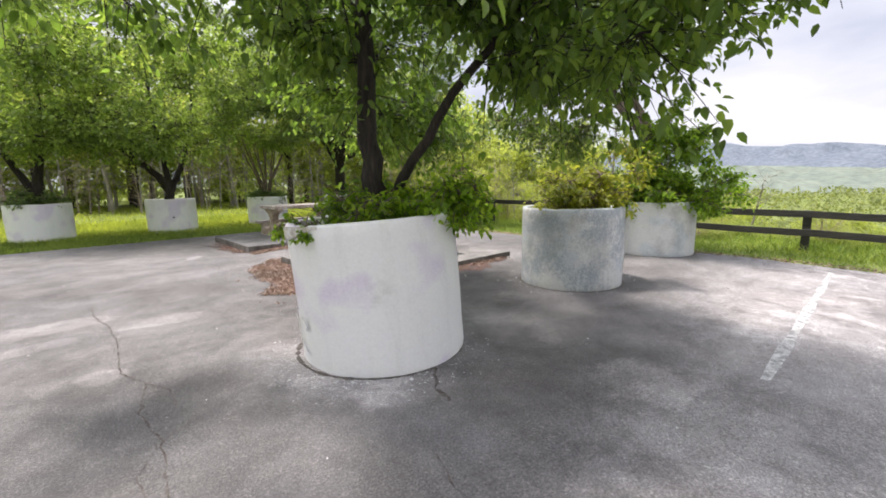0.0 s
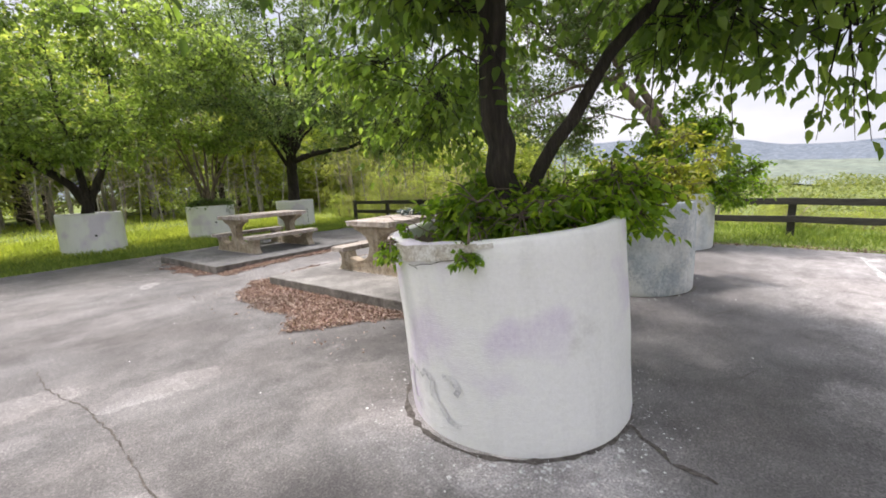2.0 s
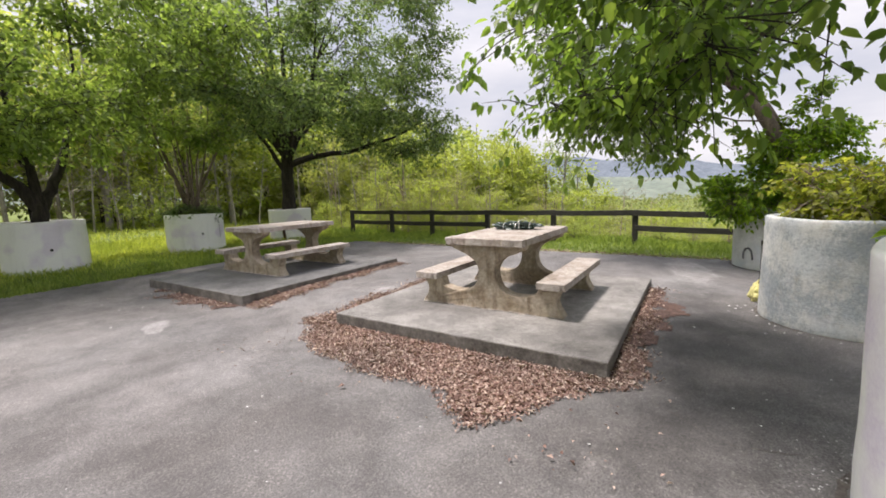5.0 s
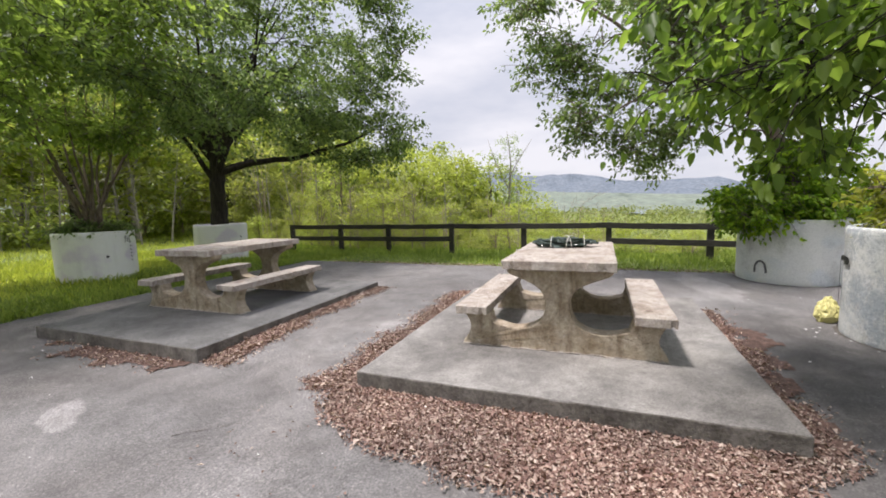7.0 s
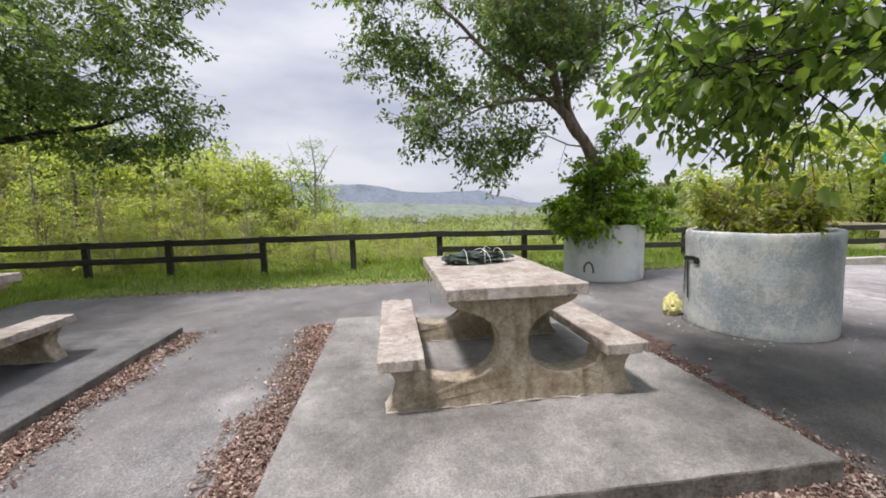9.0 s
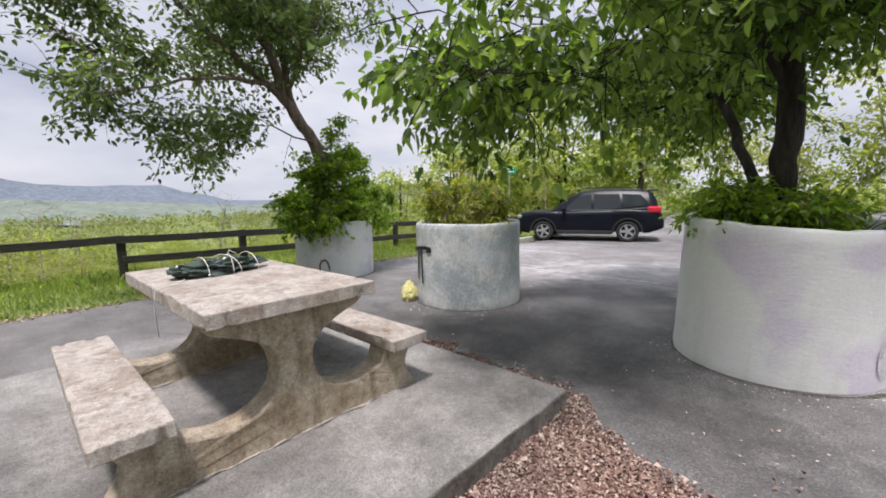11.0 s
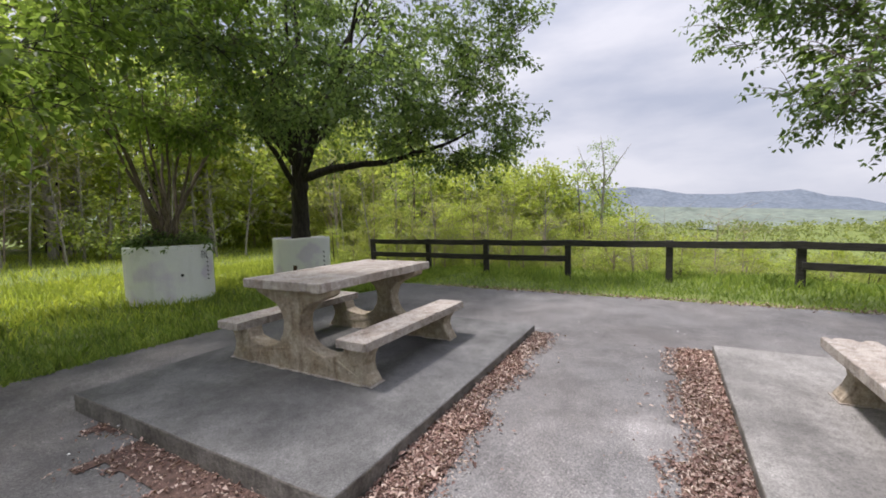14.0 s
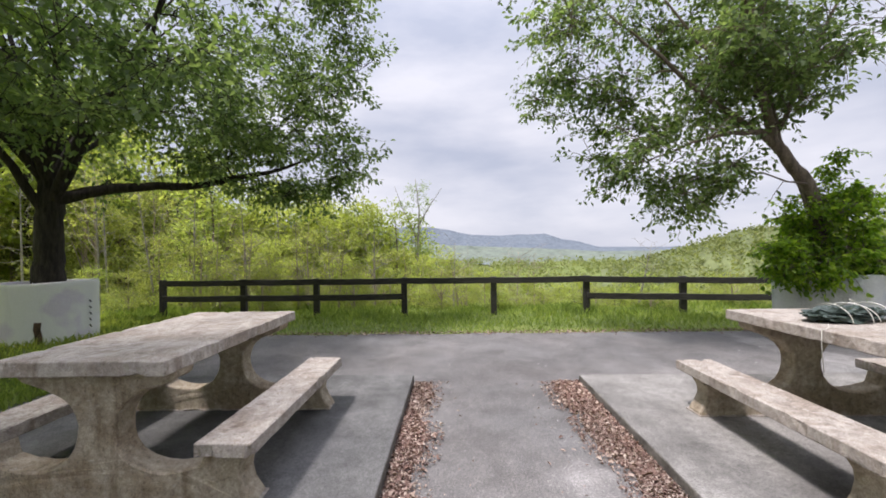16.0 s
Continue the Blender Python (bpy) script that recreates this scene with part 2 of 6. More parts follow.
def paint(name, colour, rough=0.4, metal=0.0, coat=0.0):
    m, n, l, b = mat(name)
    f = noise_tex(n, l, 25, 3, 0.6)
    col = mixed(n, l, 0.2, colour, ramp(n, l, f, [(0.3, (0.3, 0.3, 0.3)), (0.7, (0.7, 0.7, 0.7))]), "OVERLAY")
    l.new(col, b.inputs["Base Color"])
    b.inputs["Roughness"].default_value, b.inputs["Metallic"].default_value = rough, metal
    b.inputs["Coat Weight"].default_value = coat
    return m


def patchy(name, top, under, share):
    """Paint or dust worn away in flakes, down to what lies beneath."""
    m, n, l, b = mat(name)
    f = noise_tex(n, l, 14, 6, 0.75)
    g = noise_tex(n, l, 75, 4, 0.7)
    col = mixed(n, l, ramp(n, l, f, [(share - 0.08, (0, 0, 0)), (share + 0.08, (1, 1, 1))]), top, under)
    col = mixed(n, l, 0.6, col, ramp(n, l, g, [(0.3, (0.2, 0.2, 0.2)), (0.7, (0.8, 0.8, 0.8))]), "OVERLAY")
    l.new(col, b.inputs["Base Color"])
    b.inputs["Roughness"].default_value = 0.9
    bumped(n, l, b, g, 0.4, 0.006)
    return m


def cast_mat(name, dark, light, grime, lichen):
    """Old cast concrete: exposed grit, dark drips, pale lichen and rust-brown stains."""
    m, n, l, b = mat(name)
    big, mid, fine = noise_tex(n, l, 2.4, 7, 0.7), noise_tex(n, l, 16, 9, 0.8), noise_tex(n, l, 150, 5, 0.85)
    drip = noise_tex(n, l, 11, 6, 0.65, (1, 1, 0.12))
    col = ramp(n, l, mid, [(0.32, dark), (0.66, light)])
    col = mixed(n, l, ramp(n, l, big, [(0.46, (0, 0, 0)), (0.62, (0.8, 0.8, 0.8))]), col, mixed(n, l, 1.0, col, grime, "MULTIPLY"))
    col = mixed(n, l, ramp(n, l, drip, [(0.54, (0, 0, 0)), (0.68, (0.75, 0.75, 0.75))]), col, mixed(n, l, 1.0, col, (0.52, 0.46, 0.4), "MULTIPLY"))
    col = mixed(n, l, ramp(n, l, noise_tex(n, l, 13, 9, 0.85), [(0.58, (0, 0, 0)), (0.63, (lichen, lichen, lichen))]), col, (0.62, 0.59, 0.55))
    pit = noise_tex(n, l, 48, 6, 0.8)
    col = mixed(n, l, ramp(n, l, pit, [(0.36, (0.85, 0.85, 0.85)), (0.43, (0, 0, 0))]), col, mixed(n, l, 1.0, col, (0.42, 0.38, 0.34), "MULTIPLY"))
    col = mixed(n, l, 0.5, col, ramp(n, l, fine, [(0.36, (0.12, 0.12, 0.12)), (0.64, (0.88, 0.88, 0.88))]), "OVERLAY")
    l.new(col, b.inputs["Base Color"])
    b.inputs["Roughness"].default_value = 0.9
    bumped(n, l, b, mixed(n, l, 0.6, mid, pit), 0.9, 0.009)
    return m


def slab_mat(name, dark, light):
    """Floated concrete: trowelled mottling, dark damp stains, pale scuffs and open grit."""
    m, n, l, b = mat(name)
    wide, mid, fine, scuff = noise_tex(n, l, 0.75, 5, 0.6), noise_tex(n, l, 4.5, 8, 0.75), noise_tex(n, l, 85, 6, 0.9), noise_tex(n, l, 9, 9, 0.85, (1.0, 0.35, 1.0))
    col = ramp(n, l, wide, [(0.34, dark), (0.62, light)])
    col = mixed(n, l, 0.6, col, ramp(n, l, mid, [(0.3, (0.2, 0.2, 0.2)), (0.7, (0.75, 0.75, 0.75))]), "OVERLAY")
    col = mixed(n, l, ramp(n, l, scuff, [(0.6, (0, 0, 0)), (0.68, (0.5, 0.5, 0.5))]), col, mixed(n, l, 1.0, col, (1.7, 1.7, 1.68), "MULTIPLY"))
    col = mixed(n, l, 0.75, col, ramp(n, l, fine, [(0.36, (0.12, 0.12, 0.12)), (0.64, (0.88, 0.88, 0.88))]), "OVERLAY")
    l.new(col, b.inputs["Base Color"])
    b.inputs["Roughness"].default_value = 0.86
    bumped(n, l, b, mixed(n, l, 0.4, fine, mid), 0.5, 0.006)
    return m


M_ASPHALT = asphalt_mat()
M_GROUND = ground_mat()
M_SLAB = slab_mat("grey_concrete_slab", (0.10, 0.094, 0.09), (0.27, 0.257, 0.245))
# slightly darker concrete, darkened further to paint in the trees' shade
M_SLAB_DARK_SHADED = slab_mat("dark_grey_shaded_concrete_slab", (0.056, 0.055, 0.055), (0.155, 0.152, 0.151))
# soil stains together with the side faces' shade, both in the colour
M_SLAB_EDGE = plain("stained_shaded_slab_edge", (0.07, 0.062, 0.055), (0.2, 0.185, 0.168), 5, 0.92, 0.9, 0.012, 45)
M_TABLE = cast_mat("weathered_cast_concrete", (0.235, 0.19, 0.14), (0.55, 0.475, 0.375), (0.58, 0.5, 0.41), 0.35)
M_TOP = cast_mat("pale_lichened_concrete", (0.25, 0.218, 0.195), (0.55, 0.495, 0.45), (0.68, 0.62, 0.57), 0.75)
M_WHITE = planter_mat("white_painted_concrete", (0.84, 0.84, 0.835), (0.6, 0.59, 0.57), 0.26, (0.86, 0.79, 0.93))
M_GREY = planter_mat("worn_grey_painted_concrete", (0.66, 0.67, 0.665), (0.45, 0.455, 0.45), 0.42, (0.84, 0.89, 0.95))
M_SCALED = planter_mat("scaled_grey_painted_concrete", (0.62, 0.63, 0.625), (0.43, 0.435, 0.43), 0.44, (0.84, 0.89, 0.95), 0.75)
M_SOIL = plain("planting_soil", (0.03, 0.022, 0.015), (0.08, 0.06, 0.04), 9, 0.95, 0.8, 0.02, 40)
M_FENCE = plain("black_stained_timber", (0.012, 0.011, 0.01), (0.05, 0.045, 0.04), 6, 0.75, 0.5, 0.004, 50, 0, (6, 0.6, 6))
M_BARK = plain("dark_furrowed_bark", (0.012, 0.01, 0.008), (0.055, 0.044, 0.036), 16, 0.92, 1.0, 0.03, 60, 0, (1, 1, 0.2))
M_PALE_BARK = plain("pale_grey_bark", (0.17, 0.155, 0.13), (0.38, 0.345, 0.30), 10, 0.9, 0.7, 0.012, 50, 0, (1, 1, 0.3))
M_STEM = plain("brown_grey_stem_bark", (0.09, 0.07, 0.052), (0.23, 0.18, 0.14), 12, 0.9, 0.7, 0.012, 50, 0, (1, 1, 0.3))
M_DARK = paint("near_black_paint", (0.012, 0.012, 0.014), 0.6)
M_MARK = patchy("faded_grey_spray_paint", (0.46, 0.46, 0.49), (0.76, 0.76, 0.76), 0.46)
M_CRACK = plain("dark_crack_dirt", (0.045, 0.038, 0.034), (0.14, 0.125, 0.112), 26, 0.95, 0.8, 0.01)
M_LINE = patchy("flaked_white_line_paint", (0.55, 0.55, 0.545), (0.24, 0.24, 0.24), 0.5)
M_LIME = patchy("white_paint_crumbs", (0.7, 0.7, 0.69), (0.3, 0.3, 0.3), 0.5)
M_LITTER = leaf_mat("dry_fallen_leaves", (0.11, 0.062, 0.055), (0.25, 0.155, 0.138), (0.53, 0.43, 0.395), 0.8, 0.05)
M_MULCH = plain("brown_leaf_mould", (0.05, 0.03, 0.025), (0.15, 0.09, 0.072), 22, 0.95, 1.0, 0.02, 70)
M_LEAF = leaf_mat("fresh_green_leaf", (0.085, 0.124, 0.042), (0.135, 0.19, 0.064), (0.215, 0.278, 0.108), 0.42, 0.58)
M_BROAD = leaf_mat("broad_green_leaf", (0.056, 0.094, 0.028), (0.095, 0.154, 0.042), (0.17, 0.236, 0.068), 0.38, 0.58)
M_DEEP = leaf_mat("deep_green_leaf", (0.055, 0.088, 0.042), (0.094, 0.138, 0.067), (0.165, 0.215, 0.116), 0.36, 0.55)
M_VINE = leaf_mat("bright_vine_leaf", (0.07, 0.13, 0.018), (0.14, 0.23, 0.03), (0.24, 0.32, 0.05), 0.42, 0.58)
M_LIME_LEAF = leaf_mat("yellow_green_spring_leaf", (0.17, 0.202, 0.064), (0.225, 0.256, 0.086), (0.295, 0.318, 0.122), 0.5, 0.55)
M_WOOD_LEAF = leaf_mat("woodland_leaf", (0.13, 0.165, 0.055), (0.2, 0.24, 0.082), (0.29, 0.315, 0.125), 0.5, 0.6)
M_OLIVE = leaf_mat("olive_scrub_leaf", (0.14, 0.16, 0.06), (0.195, 0.214, 0.082), (0.26, 0.272, 0.115), 0.5, 0.56)
M_BROWN_BARK = plain("brown_twig_bark", (0.2, 0.155, 0.115), (0.42, 0.345, 0.28), 10, 0.9, 0.7, 0.012, 50, 0, (1, 1, 0.3))
M_SAPLING = leaf_mat("sapling_leaf", (0.12, 0.145, 0.03), (0.19, 0.21, 0.046), (0.28, 0.28, 0.07), 0.42, 0.55)
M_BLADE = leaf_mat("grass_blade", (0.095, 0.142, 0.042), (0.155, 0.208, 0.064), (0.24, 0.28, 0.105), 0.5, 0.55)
# the same grass in a brighter colour that stands in for sunlight
M_SUNLIT_BLADE = leaf_mat("sunlit_meadow_blade", (0.2, 0.24, 0.06), (0.28, 0.315, 0.085), (0.38, 0.4, 0.13), 0.6, 0.5)

# ---- small builders ----


def mesh_of(name, verts, faces, material, smooth=False):
    me = bpy.data.meshes.new(name)
    me.from_pydata(verts, [], faces)
    me.materials.append(material)
    if smooth:
        me.shade_smooth()
    me.update()
    return me


def part(name, bm, material, parent=None, label="", smooth=False):
    me = bpy.data.meshes.new(name)
    bmesh.ops.recalc_face_normals(bm, faces=bm.faces)
    bm.to_mesh(me)
    bm.free()
    me.materials.append(material)
    if smooth:
        me.shade_smooth()
    ob = new(name, me)
    ob.parent = parent
    return tagged(ob, label)


def block(bm, centre, size, bevel=0.0, turn=0.0, segs=2):
    r = bmesh.ops.create_cube(bm, size=1.0)
    bmesh.ops.scale(bm, vec=size, verts=r["verts"])
    if bevel:
        edges = list({e for v in r["verts"] for e in v.link_edges})
        out = bmesh.ops.bevel(bm, geom=edges, offset=bevel, segments=segs, affect="EDGES", profile=0.5)
        vs = list({v for f in out["faces"] for v in f.verts} | {v for v in r["verts"] if v.is_valid})
    else:
        vs = r["verts"]
    if turn:
        bmesh.ops.rotate(bm, cent=(0, 0, 0), matrix=Matrix.Rotation(radians(turn), 3, "Z"), verts=vs)
    bmesh.ops.translate(bm, vec=centre, verts=vs)
    return vs


def roughen(bm, amount, scale, seed=0.0):
    for v in bm.verts:
        v.co += noise.noise_vector(v.co * scale + Vector((seed, seed * 1.7, 0))) * amount


def arrays_mesh(name, verts, counts, loops, material):
    """A mesh straight from number arrays: corner counts and corner indices."""
    me = bpy.data.meshes.new(name)
    me.vertices.add(len(verts))
    me.vertices.foreach_set("co", np.asarray(verts, np.float32).ravel())
    me.loops.add(len(loops))
    me.loops.foreach_set("vertex_index", np.asarray(loops, np.int32))
    starts = np.concatenate(([0], np.cumsum(counts)[:-1])).astype(np.int32)
    me.polygons.add(len(counts))
    me.polygons.foreach_set("loop_start", starts)
    me.materials.append(material)
    me.update(calc_edges=True)
    me.validate()
    return me


def unit(v):
    return v / np.maximum(np.linalg.norm(v, axis=-1, keepdims=True), 1e-9)


def leaves_mesh(name, at, tip, up, length, width, material, fold=0.25, rounded=True):
    """Folded leaves: points, the way each one points, its upper side, sizes."""
    n = len(at)
    a = unit(tip)
    s = unit(np.cross(a, up))
    k = np.cross(s, a)
    L, W = length[:, None], width[:, None]
    if rounded:
        shape = [(0, 0, 0), (0.22, 0.42, 1), (0.6, 0.4, 1), (1, 0, 0.0), (0.6, -0.4, 1), (0.22, -0.42, 1)]
        quads = np.array([[0, 1, 2, 3], [0, 3, 4, 5]])
    else:
        shape = [(0, 0, 0), (0.42, 0.5, 1), (1, 0, 0), (0.42, -0.5, 1)]
        quads = np.array([[0, 1, 2], [0, 2, 3]])
    v = np.stack([at + a * L * u + s * W * w + k * W * fold * f - np.array([0, 0, 1.0]) * L * 0.12 * u * u for u, w, f in shape], 1)
    idx = (np.arange(n)[:, None, None] * len(shape) + quads[None]).reshape(-1)
    return arrays_mesh(name, v.reshape(-1, 3), np.full(2 * n, quads.shape[1]), idx, material)


def tubes_mesh(name, lines, material, sides=7):
    """Tapered limbs along polylines: each a list of (point, radius)."""
    verts, faces = [], []
    for line in lines:
        pts = [Vector(p) for p, r in line]
        n = sides if line[0][1] > 0.03 else (5 if line[0][1] > 0.012 else 3)
        first = len(verts)
        ref = Vector((0.31, 0.87, 0.12))
        for k, (p, r) in enumerate(line):
            d = (pts[min(k + 1, len(pts) - 1)] - pts[max(k - 1, 0)]).normalized()
            u = d.cross(ref).normalized()
            w = d.cross(u)
            for j in range(n):
                ang = 2 * math.pi * j / n
                lump = 1 + (0.16 * noise.noise(Vector((p[0] * 3 + j, p[1] * 3, p[2] * 1.5))) if r > 0.03 else 0)
                verts.append(Vector(p) + (u * math.cos(ang) + w * math.sin(ang)) * r * lump)
        for k in range(len(line) - 1):
            for j in range(n):
                a, b = first + k * n + j, first + k * n + (j + 1) % n
                faces.append((a, b, b + n, a + n))
        faces.append(tuple(range(first + len(line) * n - n, first + len(line) * n)))
    return mesh_of(name, verts, faces, material, True)


def bend(p0, p1, rise, r0, r1, steps, rng, wobble=0.05):
    """A limb from p0 to p1, first leaving upwards, then reaching out."""
    p0, p1 = np.array(p0, float), np.array(p1, float)
    d = np.linalg.norm(p1 - p0)
    mid = (p0 + p1) / 2 + np.array([0, 0, rise * d])
    out = []
    for k in range(steps + 1):
        u = k / steps
        p = (1 - u) ** 2 * p0 + 2 * u * (1 - u) * mid + u * u * p1
        if 0 < k < steps:
            p = p + rng.normal(0, wobble * d / steps, 3)
        out.append((tuple(p), r0 + (r1 - r0) * u ** 0.8))
    return out


def tree(name, base, stems, lobes, limbs, twigs, per_twig, leaf, leaf_m, bark_m, label, category="tree", group="", seed=1, droop=0.5, rounded=True, twig_len=0.8, spread=0.12, low=-9.0, slim=1.0, bare=0.3):
    """stems: polylines of (x, y, z, r) from the base; lobes: crown ellipsoids (centre, radii, share); leaf: (length, width)."""
    rng = np.random.default_rng(seed)
    root = new(name)
    root.location = base
    tagged(root, label, category, group)
    lines = [[((x, y, z), r) for x, y, z, r in s] for s in stems]
    fine_lines = []
    for s in lines:
        fl = []
        for (p, r), (q, t) in zip(s[:-1], s[1:]):
            for k in range(4):
                u = k / 4
                j = rng.normal(0, 0.012, 3) if fl else 0
                fl.append((tuple(np.array(p) * (1 - u) + np.array(q) * u + j), r * (1 - u) + t * u))
        fl.append(s[-1])
        fine_lines.append(fl)
    nodes = [(np.array(p), r) for s in fine_lines for p, r in s[3:]]
    npos, nrad = np.array([p for p, r in nodes]), np.array([r for p, r in nodes])
    shares = np.array([o[2] for o in lobes], float)
    shares /= shares.sum()
    limb_lines, ends = [], []
    for k in range(limbs):
        c, rad, _ = lobes[rng.choice(len(lobes), p=shares)]
        v = unit(rng.normal(0, 1, 3))
        q = np.array(c) + v * np.array(rad) * rng.uniform(0.35, 1.0) ** 0.6
        if q[2] < low:
            q[2] = low + rng.uniform(0, 0.4)
        d = np.linalg.norm(npos - q, axis=1) + np.maximum(0, npos[:, 2] - q[2] + 0.2) * 1.5 + rng.uniform(0, 0.5, len(npos))
        i = int(np.argmin(d))
        L = np.linalg.norm(q - npos[i])
        r0 = min(nrad[i] * 0.6, 0.009 + 0.008 * L) * slim
        line = bend(npos[i], q, rng.uniform(0.02, 0.22), r0, 0.006, 6, rng, 0.35)
        limb_lines.append(line)
        ends.append(line)
        npos = np.concatenate([npos, [p for p, _ in line[1:5]]])       # later limbs fork from earlier ones
        nrad = np.concatenate([nrad, [t * 1.3 for _, t in line[1:5]]])
    at, tip, twig_lines = [], [], []
    for line in ends:
        pts = np.array([p for p, r in line])
        for k in range(twigs):
            u = rng.uniform(bare, 1.0) * (len(pts) - 1)
            i = min(int(u), len(pts) - 2)
            p = pts[i] * (1 - (u - i)) + pts[i + 1] * (u - i)
            way = unit(rng.normal(0, 1, 3) * np.array([1, 1, 0.55]) + unit(pts[-1] - pts[0]) * 0.7)
            q = p + way * twig_len * rng.uniform(0.5, 1.2) - np.array([0, 0, droop * 0.2])
            if q[2] < low:
                q[2] = low + rng.uniform(0, 0.25)
            twig_lines.append([(tuple(p), 0.007), (tuple((p + q) / 2 + np.array([0, 0, 0.04])), 0.005), (tuple(q), 0.002)])
            m = rng.poisson(per_twig)
            f = rng.choice((0.3, 0.55, 0.8, 1.0), m)[:, None]       # leaves sit in tufts along the twig
            out = unit(rng.normal(0, 1, (m, 3)) * np.array([1, 1, 0.6]) + way * 0.5)
            at.append(p + (q - p) * f + out * rng.uniform(0.05, 1.0, (m, 1)) * spread)
            tip.append(out + rng.normal(0, 0.35, (m, 3)) - np.array([0, 0, droop]))
    at, tip = np.concatenate(at), np.concatenate(tip)
    n = len(at)
    up = unit(rng.normal(0, 0.55, (n, 3)) + np.array([0, 0, 1.0]))
    size = rng.uniform(0.65, 1.2, n)
    rooted = [f for k, f in enumerate(fine_lines) if k == 0 or f[0][0][2] <= 0.0]
    boughs_of = [f for k, f in enumerate(fine_lines) if k and f[0][0][2] > 0.0]
    for nm, me in (("trunk", tubes_mesh("trunk", rooted, bark_m, 12)), ("branchwork", tubes_mesh("branchwork", boughs_of + limb_lines + (twig_lines if rounded else []), bark_m, 8 if rounded else 4)),
                   ("crown", leaves_mesh("crown", at, tip, up, leaf[0] * size, leaf[1] * size, leaf_m, 0.22, rounded))):
        o = new(nm, me)
        o.parent = root
        if nm != "trunk":
            tagged(o, kind="stuff")
    return root


def ribbon(points, width, z, rng=None, jitter=0.0):
    """A flat strip along a polyline on the ground."""
    bm = bmesh.new()
    pts = [Vector((x, y, 0)) for x, y in points]
    rows = []
    for k, p in enumerate(pts):
        d = (pts[min(k + 1, len(pts) - 1)] - pts[max(k - 1, 0)]).normalized()
        w = width * (1 + (rng.uniform(-jitter, jitter) if rng is not None else 0)) / 2
        s = Vector((-d.y, d.x, 0)) * w
        rows.append((bm.verts.new((p.x + s.x, p.y + s.y, z + lot_z(p.y + s.y) + lot_dip(p.x, p.y))), bm.verts.new((p.x - s.x, p.y - s.y, z + lot_z(p.y - s.y) + lot_dip(p.x, p.y)))))
    for a, b in zip(rows[:-1], rows[1:]):
        bm.faces.new((a[0], a[1], b[1], b[0]))
    return bm

# ---- the ground, the lot and the valley ----
EDGE_X, EDGE_Y = 9.4, 14.1


def lot_z(y):
    return -0.02 * min(max(0.0, 1.5 - y), 6.5)


def lot_dip(x, y):
    """The tarmac has sunk in a shallow gutter along the front of the slabs."""
    out = max(0.0, 4.7 - y, y - 12.9)
    return -0.055 * math.exp(-(x - 2.95) ** 2 / 0.45 - out * out / 0.3)


def ground_z(x, y):
    z = lot_z(y) - (0.17 if x < 8.2 and y < 13.2 else 0.05)
    s = max(0.0, x - EDGE_X)
    z -= 0.055 * min(s, 5.0)
    start = 15.0 + max(0.0, y - 20) * 1.3
    f = max(0.0, x - start)
    z -= 30 * (1 - math.exp(-f / 85.0))
    z += 0.012 * min(max(0.0, y - 20), 40)
    if x > EDGE_X + 1 or y > EDGE_Y + 1:
        z += 0.06 * noise.noise(Vector((x * 0.35, y * 0.35, 0)))
    return z


def spaced(lo, hi, near_lo, near_hi, step):
    inner = list(np.arange(near_lo, near_hi + 1e-6, step))
    out, d, x = [], step, near_hi
    while x < hi:
        d *= 1.25
        x += d
        out.append(min(x, hi))
    low, d, x = [], step, near_lo
    while x > lo:
        d *= 1.25
        x -= d
        low.append(max(x, lo))
    return low[::-1] + inner + out


xs, ys = spaced(-400, 4200, 8.0, 20.0, 0.5), spaced(-3200, 3200, -14.0, 24.0, 0.75)
gv = [(x, y, ground_z(x, y)) for x in xs for y in ys]
gf = [(i * len(ys) + j, (i + 1) * len(ys) + j, (i + 1) * len(ys) + j + 1, i * len(ys) + j + 1) for i in range(len(xs) - 1) for j in range(len(ys) - 1)]
tagged(new("ground", mesh_of("ground", gv, gf, M_GROUND, True)), "spring grass ground falling into a wide valley", "ground", kind="structure")

# the tarmac: a thin sheet with a ragged edge, sloping gently away beyond the planters
bm = bmesh.new()
ax = list(np.arange(-24, 1.01, 1.0)) + list(np.arange(1.25, 5.01, 0.25)) + list(np.arange(6, 8.01, 1.0)) + list(np.arange(8.2, EDGE_X + 0.01, 0.2))
ay = list(np.arange(-30, 3.51, 0.5)) + list(np.arange(3.75, 13.01, 0.25)) + list(np.arange(13.1, EDGE_Y + 0.01, 0.2))
grid = {}
for i, x in enumerate(ax):
    for j, y in enumerate(ay):
        px, py = x, y
        if i == len(ax) - 1:
            px += 0.10 * noise.noise(Vector((3.1, y * 1.3, 0))) + 0.06 * noise.noise(Vector((7.1, y * 4.1, 0))) - max(0, 1.5 - y) * 0.06 * (y > -6)
        if j == len(ay) - 1:
            py += 0.10 * noise.noise(Vector((x * 1.2, 5.3, 0))) - 0.25 * max(0, x - 7.5)
        grid[i, j] = bm.verts.new((px, py, lot_z(y) + lot_dip(x, y)))
for i in range(len(ax) - 1):
    for j in range(len(ay) - 1):
        bm.faces.new((grid[i, j], grid[i + 1, j], grid[i + 1, j + 1], grid[i, j + 1]))
ext = bmesh.ops.extrude_face_region(bm, geom=list(bm.faces))
bmesh.ops.translate(bm, vec=(0, 0, -0.045), verts=[v for v in ext["geom"] if isinstance(v, bmesh.types.BMVert)])
